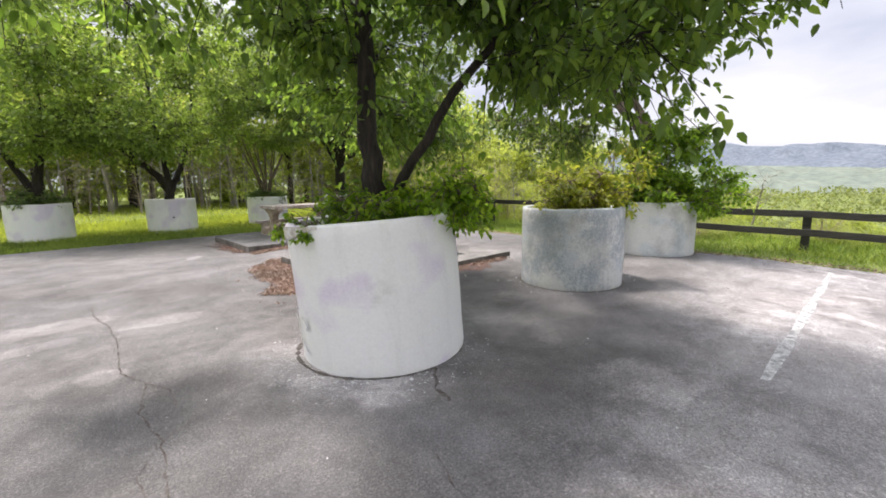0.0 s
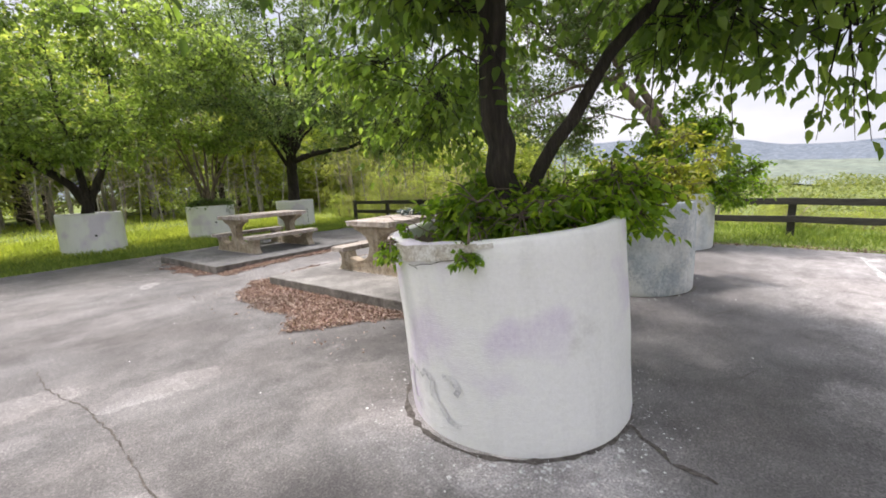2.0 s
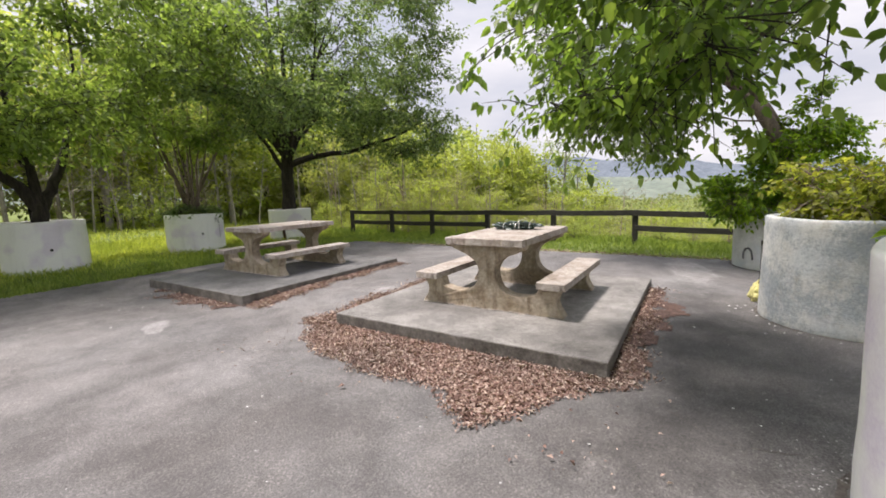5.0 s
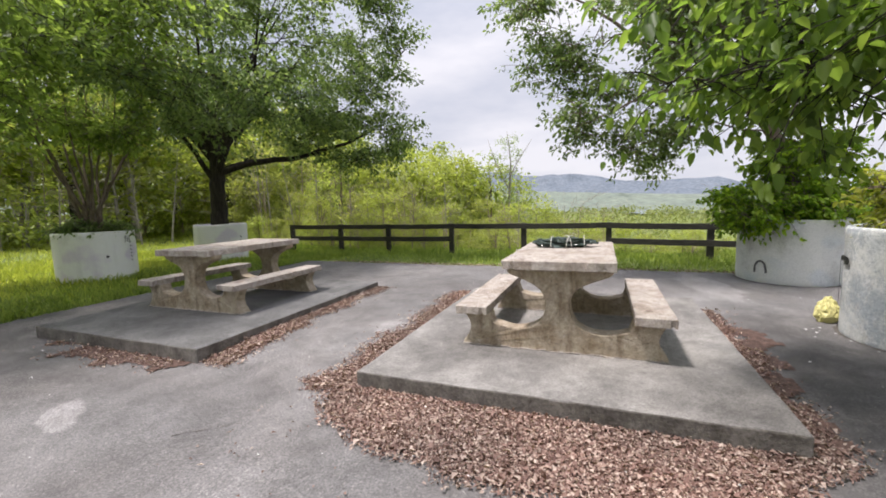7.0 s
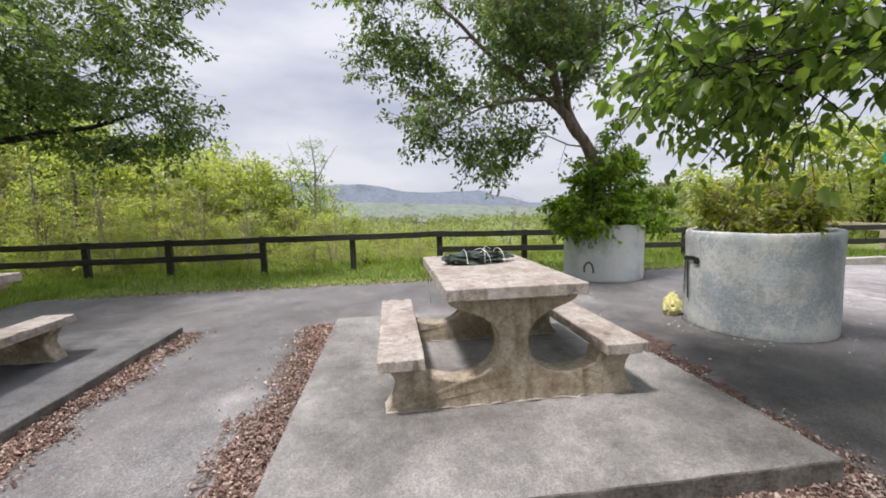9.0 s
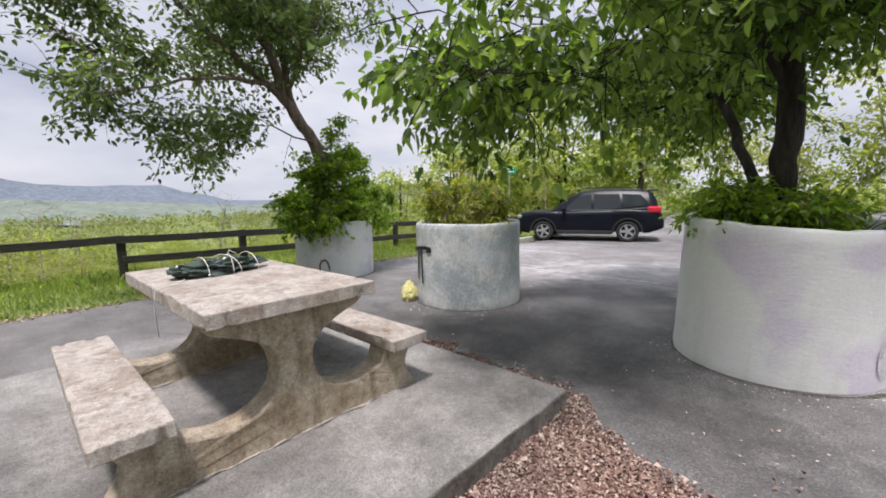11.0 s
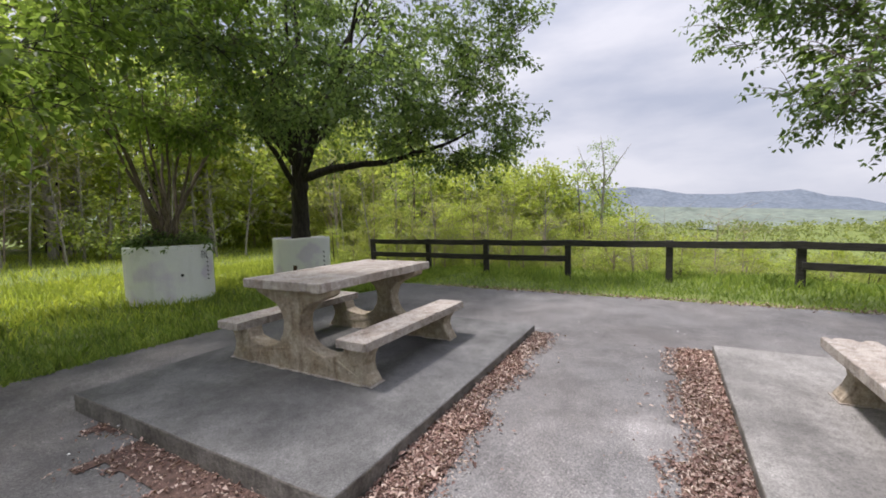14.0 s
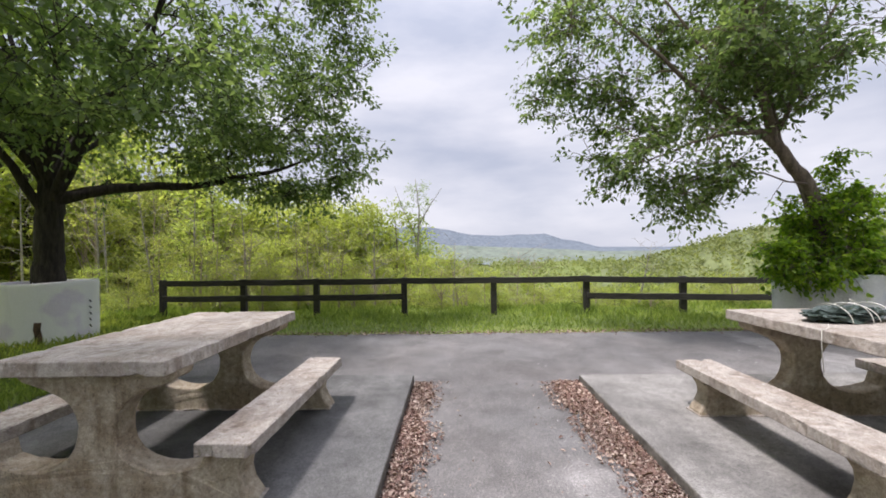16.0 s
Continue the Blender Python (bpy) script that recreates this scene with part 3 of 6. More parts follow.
pavement = tagged(part("pavement", bm, M_ASPHALT), "worn grey asphalt lot with cracks, pale patches and painted tree shade", "pavement", kind="structure")

rng = np.random.default_rng(3)


def crack(points, width=0.02):
    fine = []
    for (x0, y0), (x1, y1) in zip(points[:-1], points[1:]):
        n = max(2, int(math.hypot(x1 - x0, y1 - y0) / 0.05))
        for k in range(n):
            u = k / n
            fine.append((x0 + (x1 - x0) * u + rng.normal(0, 0.007), y0 + (y1 - y0) * u + rng.normal(0, 0.007)))
    fine.append(points[-1])
    c = part("crack", ribbon(fine, width * 0.58, 0.004, rng, 0.9), M_CRACK, pavement)
    return c


crack([(0.12, 6.9), (0.09, 6.3), (0.2, 5.65), (0.22, 5.2), (0.2, 4.6), (0.17, 4.15), (0.29, 3.75), (0.2, 3.25), (0.26, 2.77), (0.2, 2.25), (0.26, 1.6)], 0.015)
crack([(0.26, 2.77), (0.36, 2.85), (0.5, 2.92)], 0.012)
crack([(2.07, 2.36), (1.95, 2.22), (1.86, 2.1), (1.8, 1.9)], 0.036)
crack([(0.29, 3.75), (0.42, 3.5), (0.4, 3.2)], 0.01)
crack([(0.24, 2.77), (0.1, 2.5), (0.12, 2.1)], 0.01)
crack([(6.6, 1.35), (6.3, 1.19), (6.0, 0.4), (5.7, -0.4), (5.3, -1.2)], 0.016)
crack([(2.9, 4.75), (2.5, 4.3), (2.55, 3.95)], 0.008)
crack([(1.36, 1.55), (1.28, 1.35), (1.22, 1.1)], 0.014)
crack([(4.4, 2.2), (4.9, 1.9)], 0.016)
crack([(3.0, 1.9), (3.3, 1.75)], 0.01)
crack([(2.0, 8.9), (2.3, 8.6)], 0.01)
part("parking_line", ribbon([(3.72 + 0.3 * k, 0.46 - 0.002 * k) for k in range(18)], 0.075, 0.004, rng, 0.4), M_LINE, pavement, "faded white parking line")
for k in range(5):
    part("parking_line", ribbon([(6.4 + 0.4 * j, -2.3 - 2.7 * k) for j in range(6)], 0.1, 0.005, rng, 0.2), M_LINE, pavement, "faded white parking line")

# crumbs of paint and lime round the foot of the near planter
cv, cf = [], []
for k in range(620):
    a = rng.uniform(0, 2 * math.pi) if k % 3 else rng.normal(3.9, 0.5)
    d = 0.755 + abs(rng.normal(0, 0.15))
    x, y, s = 2.087 + d * math.cos(a), 3.142 + d * math.sin(a), rng.uniform(0.003, 0.009) * (2.2 if k % 12 == 0 else 1.0)
    o = len(cv)
    t0 = rng.uniform(0, 6)
    cv += [(x + s * math.cos(t0 + q) * rng.uniform(0.6, 1.3), y + s * math.sin(t0 + q), 0.001) for q in (0, 1.6, 3.1, 4.7)] + [(x, y, s * 0.6)]
    cf += [(o, o + 1, o + 4), (o + 1, o + 2, o + 4), (o + 2, o + 3, o + 4), (o + 3, o, o + 4)]
for k in range(60):
    a = rng.uniform(0, 2 * math.pi)
    d = 0.775 + abs(rng.normal(0, 0.16))
    x, y, s = 5.57 + d * math.cos(a), 3.15 + d * math.sin(a), rng.uniform(0.005, 0.02)
    o = len(cv)
    t0 = rng.uniform(0, 6)
    cv += [(x + s * math.cos(t0 + q) * rng.uniform(0.6, 1.3), y + s * math.sin(t0 + q), 0.001) for q in (0, 1.6, 3.1, 4.7)] + [(x, y, s * 0.6)]
    cf += [(o, o + 1, o + 4), (o + 1, o + 2, o + 4), (o + 2, o + 3, o + 4), (o + 3, o, o + 4)]
for k in range(260):
    x, y, s = rng.uniform(-1.5, 8.5), rng.uniform(-1, 13), rng.uniform(0.004, 0.013)
    o = len(cv)
    t0 = rng.uniform(0, 6)
    cv += [(x + s * math.cos(t0 + q) * rng.uniform(0.6, 1.3), y + s * math.sin(t0 + q), lot_z(y) + 0.001) for q in (0, 1.6, 3.1, 4.7)] + [(x, y, lot_z(y) + s * 0.6)]
    cf += [(o, o + 1, o + 4), (o + 1, o + 2, o + 4), (o + 2, o + 3, o + 4), (o + 3, o, o + 4)]
tagged(new("paint_flakes", mesh_of("paint_flakes", cv, cf, M_LIME)), "white paint flakes and grit scattered on asphalt", "debris", kind="stuff")

# ---- concrete slabs under the tables ----


def slab(x0, x1, y0, y1, label, material):
    bm = bmesh.new()
    block(bm, ((x0 + x1) / 2, (y0 + y1) / 2, -0.01), (x1 - x0, y1 - y0, 0.22), 0.014)
    bmesh.ops.subdivide_edges(bm, edges=[e for e in bm.edges if e.calc_length() > 1], cuts=24, use_grid_fill=True)
    roughen(bm, 0.006, 3.0, x0)
    ob = part("concrete_slab", bm, material)
    ob.data.materials.append(M_SLAB_EDGE)      # the sides are rough and soil-stained, their shade painted in too
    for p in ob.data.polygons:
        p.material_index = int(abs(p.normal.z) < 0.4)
    return tagged(ob, label, "concrete slab", "table slabs")


slab(3.08, 6.58, 5.08, 8.15, "grey concrete slab with chipped edges and fallen leaves round it", M_SLAB)
slab(3.05, 6.63, 10.02, 12.9, "dark grey concrete slab with tree shade in its colour and clean straight edges", M_SLAB_DARK_SHADED)

# ---- picnic tables ----


def chipped_plank(bm, centre, size, seed):
    """A cast slab with straight, crisp sides and a rim nibbled by small chips."""
    block(bm, (0, 0, 0), size, 0.008)
    bmesh.ops.subdivide_edges(bm, edges=[e for e in bm.edges if e.calc_length() > 0.2], cuts=30, use_grid_fill=True)
    hx, hy = size[0] / 2, size[1] / 2
    for v in bm.verts:
        on_x, on_y = abs(v.co.x) / hx > 0.97, abs(v.co.y) / hy > 0.97
        k = noise.noise(v.co * 15 + Vector((seed, seed, 0))) + 0.4 * noise.noise(v.co * 38 + Vector((0, seed, 0)))
        bite = max(0.0, k - 0.28)
        if on_x or on_y:
            v.co.x -= math.copysign(bite * 0.035, v.co.x) if on_x else 0
            v.co.y -= math.copysign(bite * 0.035, v.co.y) if on_y else 0
            v.co.z -= math.copysign(bite * 0.03, v.co.z)
        v.co.z += 0.002 * noise.noise(v.co * 5 + Vector((0, seed, 0)))
    bmesh.ops.translate(bm, vec=centre, verts=bm.verts)


def pedestal_outline():
    right = [(0.90, 0.0), (0.895, 0.03), (0.845, 0.10), (0.825, 0.17), (0.835, 0.23), (0.875, 0.295), (0.885, 0.325), (0.63, 0.325), (0.615, 0.27), (0.60, 0.235)]
    # the round opening: its floor, the slim neck, and out to the flange under the top
    right += [(0.50, 0.205), (0.40, 0.19), (0.31, 0.198), (0.23, 0.225), (0.165, 0.27), (0.125, 0.33), (0.108, 0.395), (0.105, 0.455), (0.118, 0.515), (0.152, 0.57), (0.21, 0.618), (0.29, 0.656), (0.37, 0.685), (0.43, 0.708), (0.458, 0.728), (0.465, 0.75), (0.466, 0.772)]
    left = [(-x, z) for x, z in reversed(right)]
    return right + left


def pedestal(x, parent, seed):
    bm = bmesh.new()
    t = 0.085
    pts = pedestal_outline()
    f = [bm.verts.new((x - t, y, z)) for y, z in pts]
    g = [bm.verts.new((x + t, y, z)) for y, z in pts]
    n = len(pts)
    h = n // 2
    # each face in strips, so that the hollow outline fills cleanly
    front, back = bm.faces.new(f), bm.faces.new(g[::-1])
    for k in range(n):
        bm.faces.new((f[k], g[k], g[(k + 1) % n], f[(k + 1) % n]))
    bm.normal_update()
    bmesh.ops.triangulate(bm, faces=[front, back])
    edges = [e for e in bm.edges if abs(e.verts[0].co.x - e.verts[1].co.x) < 1e-5 and len(e.link_faces) == 2 and e.calc_face_angle(0) > 1.2]
    bmesh.ops.bevel(bm, geom=edges, offset=0.009, segments=1, affect="EDGES")
    bmesh.ops.subdivide_edges(bm, edges=[e for e in bm.edges if e.calc_length() > 0.1], cuts=3)
    roughen(bm, 0.006, 6, seed)
    roughen(bm, 0.004, 28, seed)
    return part("pedestal", bm, M_TABLE, parent, "flared cast concrete pedestal with two round openings")


def picnic_table(x, y, label, seed):
    root = new("picnic_table")
    root.location = (x, y, 0.1)
    tagged(root, label, "picnic table", "picnic tables")
    bm = bmesh.new()
    chipped_plank(bm, (0, 0, 0.812), (1.80, 0.98, 0.085), seed)
    part("tabletop", bm, M_TOP, root, "thick chipped concrete tabletop")
    for s in (-1, 1):
        bm = bmesh.new()
        chipped_plank(bm, (0, s * 0.79, 0.365), (1.78, 0.315, 0.08), seed + s)
        part("bench_seat", bm, M_TOP, root, "chipped concrete bench plank")
        pedestal(s * 0.70, root, seed + 2 * s)
        bm = bmesh.new()
        block(bm, (s * 0.70, 0, 0.004), (0.19, 1.815, 0.014), 0.004)
        bmesh.ops.subdivide_edges(bm, edges=[e for e in bm.edges if e.calc_length() > 1], cuts=40)
        roughen(bm, 0.022, 14, seed)
        for v in bm.verts:
            v.co.z = min(max(v.co.z, 0.0), 0.016)
        part("mortar_bed", bm, M_TOP, root, "ragged pale mortar under the pedestal")
    return root


picnic_table(4.79, 6.6, "weathered beige concrete picnic table carrying a dark plastic bundle", 1.3)
picnic_table(4.98, 11.59, "weathered grey concrete picnic table with attached benches, bare top", 5.1)

# the dark plastic bundle tied with white string, on the table top
M_BAG = paint("dark_green_plastic_sheet", (0.062, 0.084, 0.075), 0.24)
M_STRING = paint("white_string", (0.7, 0.68, 0.62), 0.8)
bundle = new("plastic_bundle")
bundle.location = (5.05, 6.62, 0.957)
bundle.rotation_euler = (0, 0, radians(-82))
tagged(bundle, "crumpled dark green plastic sheet tied with white string on the table", "bundle")
bm = bmesh.new()
bmesh.ops.create_icosphere(bm, subdivisions=5, radius=1)
for v in bm.verts:
    p = v.co.copy()
    w = 1 - 0.35 * max(0, p.x)
    q = Vector((p.x * 0.36, p.y * 0.16 * w, p.z * 0.065 * w))
    k = (0.5 - abs(noise.noise(p * 2.0))) * 0.11 + abs(noise.noise(Vector((p.x * 2.2, p.y * 6, p.z * 4)))) * 0.06 + abs(noise.noise(p * 9)) * 0.014
    q += Vector((p.x, p.y, p.z * 0.7)) * (k - 0.07)
    q.z = max(q.z + 0.05, 0.0)
    v.co = q
part("sheet", bm, M_BAG, bundle)
for k in range(4):
    loop, x0, tw = [], (-0.14, 0.02, 0.06, 0.2)[k], (0.2, -0.3, 0.5, 0.1)[k]
    for j in range(19):
        a = math.pi * j / 18
        loop.append(((x0 + tw * 0.12 * math.cos(a), 0.175 * math.cos(a), 0.004 + 0.125 * math.sin(a)), 0.0032))
    o = new("string", tubes_mesh("string", [loop], M_STRING))
    o.parent = bundle
o = new("string", tubes_mesh("string", [[((-0.3, -0.12, 0.01), 0.003), ((-0.438, -0.241, 0.006), 0.003), ((-0.53, -0.275, 0.0), 0.003), ((-0.545, -0.285, -0.1), 0.003), ((-0.54, -0.29, -0.28), 0.003)]], M_STRING))
o.parent = bundle
o = new("string", tubes_mesh("string", [[((0.05, 0, 0.12), 0.003), ((0.09, 0.05, 0.15), 0.003), ((0.13, 0.02, 0.12), 0.003)]], M_STRING))
o.parent = bundle

# ---- planters ----


def wall_stroke(bm, r, path, width):
    """A painted stroke that follows the round wall: (angle, height) points."""
    pts = []
    for (a0, z0), (a1, z1) in zip(path[:-1], path[1:]):
        for k in range(6):
            pts.append((a0 + (a1 - a0) * k / 6, z0 + (z1 - z0) * k / 6))
    pts.append(path[-1])
    rows = []
    for k, (a, z) in enumerate(pts):
        (a0, z0), (a1, z1) = pts[max(k - 1, 0)], pts[min(k + 1, len(pts) - 1)]
        du, dz = radians(a1 - a0) * r, z1 - z0
        m = math.hypot(du, dz) or 1
        ou, oz = -dz / m * width / 2, du / m * width / 2
        rows.append([bm.verts.new((r * math.cos(radians(a) + s * ou / r), r * math.sin(radians(a) + s * ou / r), z + s * oz)) for s in (1, -1)])
    for p, q in zip(rows[:-1], rows[1:]):
        bm.faces.new((p[0], p[1], q[1], q[0]))


def planter(x, y, z, r, h, material, label, seed):
    root = new("concrete_planter")
    root.location = (x, y, z)
    tagged(root, label, "planter", "round concrete planters")
    bm = bmesh.new()
    n, rings = 72, []
    inner = r - 0.085
    prof = [(r - 0.004, 0), (r, 0.02)] + [(r, h * k / 12) for k in range(1, 12)] + [(r, h - 0.02), (r - 0.012, h), (inner + 0.012, h), (inner, h - 0.02), (inner, h - 0.16)]
    for k, (rr, zz) in enumerate(prof):
        row = []
        for j in range(n):
            a = 2 * math.pi * j / n
            c = Vector((math.cos(a) * 1.3, math.sin(a) * 1.3, zz * 1.5 + seed))
            d = 0.010 * noise.noise(c) + 0.004 * noise.noise(c * 5)
            dz = 0.0
            if zz > h - 0.05:
                chip = noise.noise(Vector((math.cos(a) * 3, math.sin(a) * 3, seed * 2)))
                dz = 0.016 * noise.noise(Vector((math.cos(a), math.sin(a), seed))) - 0.03 * max(0, chip - 0.25)
            row.append(bm.verts.new(((rr + d) * math.cos(a), (rr + d) * math.sin(a), zz + dz)))
        rings.append(row)
    for p, q in zip(rings[:-1], rings[1:]):
        for j in range(n):
            bm.faces.new((p[j], p[(j + 1) % n], q[(j + 1) % n], q[j]))
    part("shell", bm, material, root, smooth=True)
    bm = bmesh.new()
    bmesh.ops.create_circle(bm, cap_ends=True, cap_tris=True, segments=40, radius=inner + 0.01)
    bmesh.ops.subdivide_edges(bm, edges=bm.edges, cuts=3, use_grid_fill=True)
    for v in bm.verts:
        v.co.z = h - 0.09 + 0.03 * noise.noise(v.co * 4 + Vector((0, 0, seed)))
    part("soil", bm, M_SOIL, root, "dark planting soil", True)
    return root


def drain_hole(root, r, a, z, s=0.03):
    bm = bmesh.new()
    c = bmesh.ops.create_circle(bm, cap_ends=True, segments=14, radius=s)
    bmesh.ops.rotate(bm, cent=(0, 0, 0), matrix=Matrix.Rotation(radians(90), 3, "Y"), verts=bm.verts)
    bmesh.ops.translate(bm, vec=(r + 0.012, 0, z), verts=bm.verts)
    bmesh.ops.rotate(bm, cent=(0, 0, 0), matrix=Matrix.Rotation(radians(a), 3, "Z"), verts=bm.verts)
    part("drain_hole", bm, M_DARK, root, "dark drain hole")


P1 = planter(2.125, 3.115, -0.035, 0.748, 1.265, M_WHITE, "leaning white painted concrete pipe planter with faint grey graffiti", 0.3)
P1.rotation_mode = "QUATERNION"      # it leans, having sunk on one side
P1.rotation_quaternion = Matrix.Rotation(radians(4.3), 3, Vector((-math.sin(radians(146)), math.cos(radians(146)), 0))).to_quaternion()
P3 = planter(5.57, 3.15, 0, 0.735, 1.12, M_SCALED, "grey-white weathered concrete pipe planter with black graffiti stroke", 2.1)
P4 = planter(9.0, 3.2, -0.0, 0.75, 1.06, M_GREY, "grey-white concrete pipe planter overgrown with vines", 4.7)
PB = planter(9.6, 17.38, -0.07, 0.745, 1.12, M_WHITE, "white concrete pipe planter in grass with a dark rust stain", 6.4)
PA = planter(6.25, 17.5, -0.06, 0.77, 1.13, M_WHITE, "white concrete pipe planter in grass with small graffiti", 8.8)
PL = planter(2.83, 17.4, -0.06, 0.77, 1.17, M_WHITE, "white concrete pipe planter standing in grass", 11.2)
planter(-0.57, 17.4, -0.06, 0.77, 1.15, M_WHITE, "white concrete pipe planter standing in grass", 13.5)
drain_hole(PL, 0.77, -97, 0.54)
drain_hole(PA, 0.77, -104, 0.56)


def strokes(root, material, name, label, runs):
    for k, (path, width) in enumerate(runs):
        bm = bmesh.new()
        wall_stroke(bm, R_OF[root.name] + 0.0015 * k, path, width)
        part(name, bm, material, root, label)


R_OF = {P1.name: 0.760, P3.name: 0.752, P4.name: 0.766, PA.name: 0.784, PB.name: 0.762}
strokes(P3, M_DARK, "graffiti_stroke", "black spray paint stroke", [([(50, 0.73), (58, 0.765), (68, 0.785), (80, 0.80), (88, 0.79), (88, 0.765), (82, 0.76)], 0.05),
        ([(66, 0.78), (64, 0.6), (62, 0.42), (64, 0.34)], 0.05), ([(72, 0.78), (73, 0.5), (74, 0.3)], 0.04)])
strokes(P4, paint("grey_spray", (0.12, 0.12, 0.13), 0.7), "graffiti_stroke", "dark grey painted arch", [([(126, 0.17), (126, 0.28), (129, 0.35), (133, 0.37), (137, 0.33), (139, 0.22), (139, 0.17)], 0.035)])
strokes(P1, M_MARK, "graffiti_stroke", "faint grey sprayed loop", [([(157, 0.45), (152, 0.50), (148, 0.46), (146, 0.38), (147, 0.28), (151, 0.22), (156, 0.26)], 0.035),
        ([(160, 0.44), (164, 0.49), (169, 0.44), (167, 0.36), (172, 0.30), (177, 0.22), (183, 0.2)], 0.035), ([(176, 0.5), (180, 0.5), (184, 0.44), (182, 0.4)], 0.035)])
strokes(P1, patchy("bare_rim_concrete", (0.46, 0.42, 0.36), (0.74, 0.73, 0.71), 0.53), "bare_rim", "bare brown concrete above the crack", [([(152, 1.205), (162, 1.2), (170, 1.212), (180, 1.218), (188, 1.222)], 0.09), ([(188, 1.232), (194, 1.236)], 0.064), ([(194, 1.24), (199, 1.243)], 0.044), ([(199, 1.247), (205, 1.25)], 0.024)])
strokes(P1, M_CRACK, "crack", "dark crack under the rim", [([(163, 1.138), (167, 1.136), (172, 1.152), (178, 1.158), (183, 1.176), (189, 1.182)], 0.0045), ([(167, 1.136), (169, 1.12)], 0.004)])
strokes(PA, M_DARK, "graffiti_stroke", "small black scribble", [([(-74 + 4 * k, 0.86), (-74 + 4 * k, 1.0)], 0.016) for k in range(3)] + [([(-75 + 4 * k, 1.0 - 0.06 * k), (-72 + 4 * k, 0.99 - 0.06 * k)], 0.016) for k in range(3)]
        + [([(-67, 0.86 - 0.085 * k), (-63, 0.84 - 0.085 * k)], 0.022) for k in range(6)])
strokes(PB, plain("rust_stain", (0.05, 0.03, 0.02), (0.16, 0.1, 0.07), 12, 0.9), "stain", "dark brown drip stain", [([(-146, 0.03), (-145, 0.15), (-147, 0.3), (-146, 0.42)], 0.1)])
strokes(PB, M_DARK, "graffiti_stroke", "black scribble", [([(-88, 0.75 - 0.12 * k), (-84, 0.70 - 0.12 * k)], 0.03) for k in range(5)])

# dirt in the broken tarmac round the planters' feet
for cx, cy, rr in ((2.087, 3.142, 0.765), (5.57, 3.15, 0.75), (9.0, 3.2, 0.765)):
    part("dirt_joint", ribbon([(cx + rr * math.cos(k * math.pi / 45), cy + rr * math.sin(k * math.pi / 45)) for k in range(91)], 0.034, 0.003, rng, 0.8), M_CRACK, pavement, "dark crumbled dirt round a planter foot")

# the yellow bag leaning at the planter's foot
bm = bmesh.new()
bmesh.ops.create_icosphere(bm, subdivisions=4, radius=1)
for v in bm.verts:
    p = v.co.copy()
    q = Vector((p.x * 0.105 * (1 - 0.45 * max(0, p.z)), p.y * 0.12 * (1 - 0.45 * max(0, p.z)), p.z * 0.165))
    q += p * (abs(noise.noise(p * 2.2)) * 0.045 + abs(noise.noise(p * 5)) * 0.014 - 0.01)
    q.z = max(q.z + 0.125, 0.0)
    v.co = q
bag = part("yellow_bag", bm, paint("yellow_plastic", (0.6, 0.56, 0.24), 0.5))
bag.location = (6.13, 3.81, lot_z(3.9))
tagged(bag, "crumpled pale yellow plastic bag beside the grey planter", "bag")

# ---- fence ----


def fence_x(y):
    return 12.5 + 0.036 * y


def fence_run():
    root = new("rail_fence")
    root.location = (0, 0, 0)
    tagged(root, "black-stained timber post and rail fence, one rail missing", "fence")
    posts = [17.75, 15.4, 13.33, 10.9, 8.49, 6.06, 3.6, 1.13, -1.35, -3.8, -6.3, -8.8, -11.3]
    r = np.random.default_rng(5)
    for k, y in enumerate(posts):
        x, g = fence_x(y), ground_z(fence_x(y), y)
        bm = bmesh.new()
        top = 0.81 + (0.018 * (y - 6) if y < 6 else 0.0)
        vs = block(bm, (x + 0.04, y, (g - 0.2 + top) / 2), (0.12, 0.155, top - g + 0.2), 0.008)
        part("post", bm, M_FENCE, root)
    for k in range(len(posts) - 1):
        a, b = posts[k], posts[k + 1]
        for level in (0, 1):
            if level and k in (3, 4):
                continue
            za, zb = [0.805 + (0.018 * (y - 6) if y < 6 else 0.0) - 0.43 * level for y in (a, b)]
            za, zb = za + r.normal(0, 0.008), zb + r.normal(0, 0.008)
            bm = bmesh.new()
            n = 8
            rows = []
            for j in range(n + 1):
                u = j / n
                y = a + (b - a) * u
                x = fence_x(y) - 0.045
                zt = za + (zb - za) * u - 0.012 * math.sin(math.pi * u) * r.uniform(0.5, 1.2)
                hgt = 0.16
                rows.append([bm.verts.new((x + dx, y, zt + dz)) for dx, dz in ((-0.02, -0.006), (-0.014, 0), (0.014, 0), (0.02, -0.006), (0.02, -hgt), (-0.02, -hgt))])
            for p, q in zip(rows[:-1], rows[1:]):
                for j in range(6):
                    bm.faces.new((p[j], p[(j + 1) % 6], q[(j + 1) % 6], q[j]))
            bm.faces.new(rows[0])
            bm.faces.new(rows[-1][::-1])
            part("rail", bm, M_FENCE, root)


fence_run()

# ---- fallen leaves along the slabs ----


BED_Y = (4.75, 5.05, 5.42, 5.57, 5.75, 6.13, 6.52, 7.06, 7.54, 8.05, 8.6)
BED_X = (3.2, 3.04, 2.68, 2.28, 1.95, 2.22, 2.3, 2.26, 2.36, 2.65, 3.2)


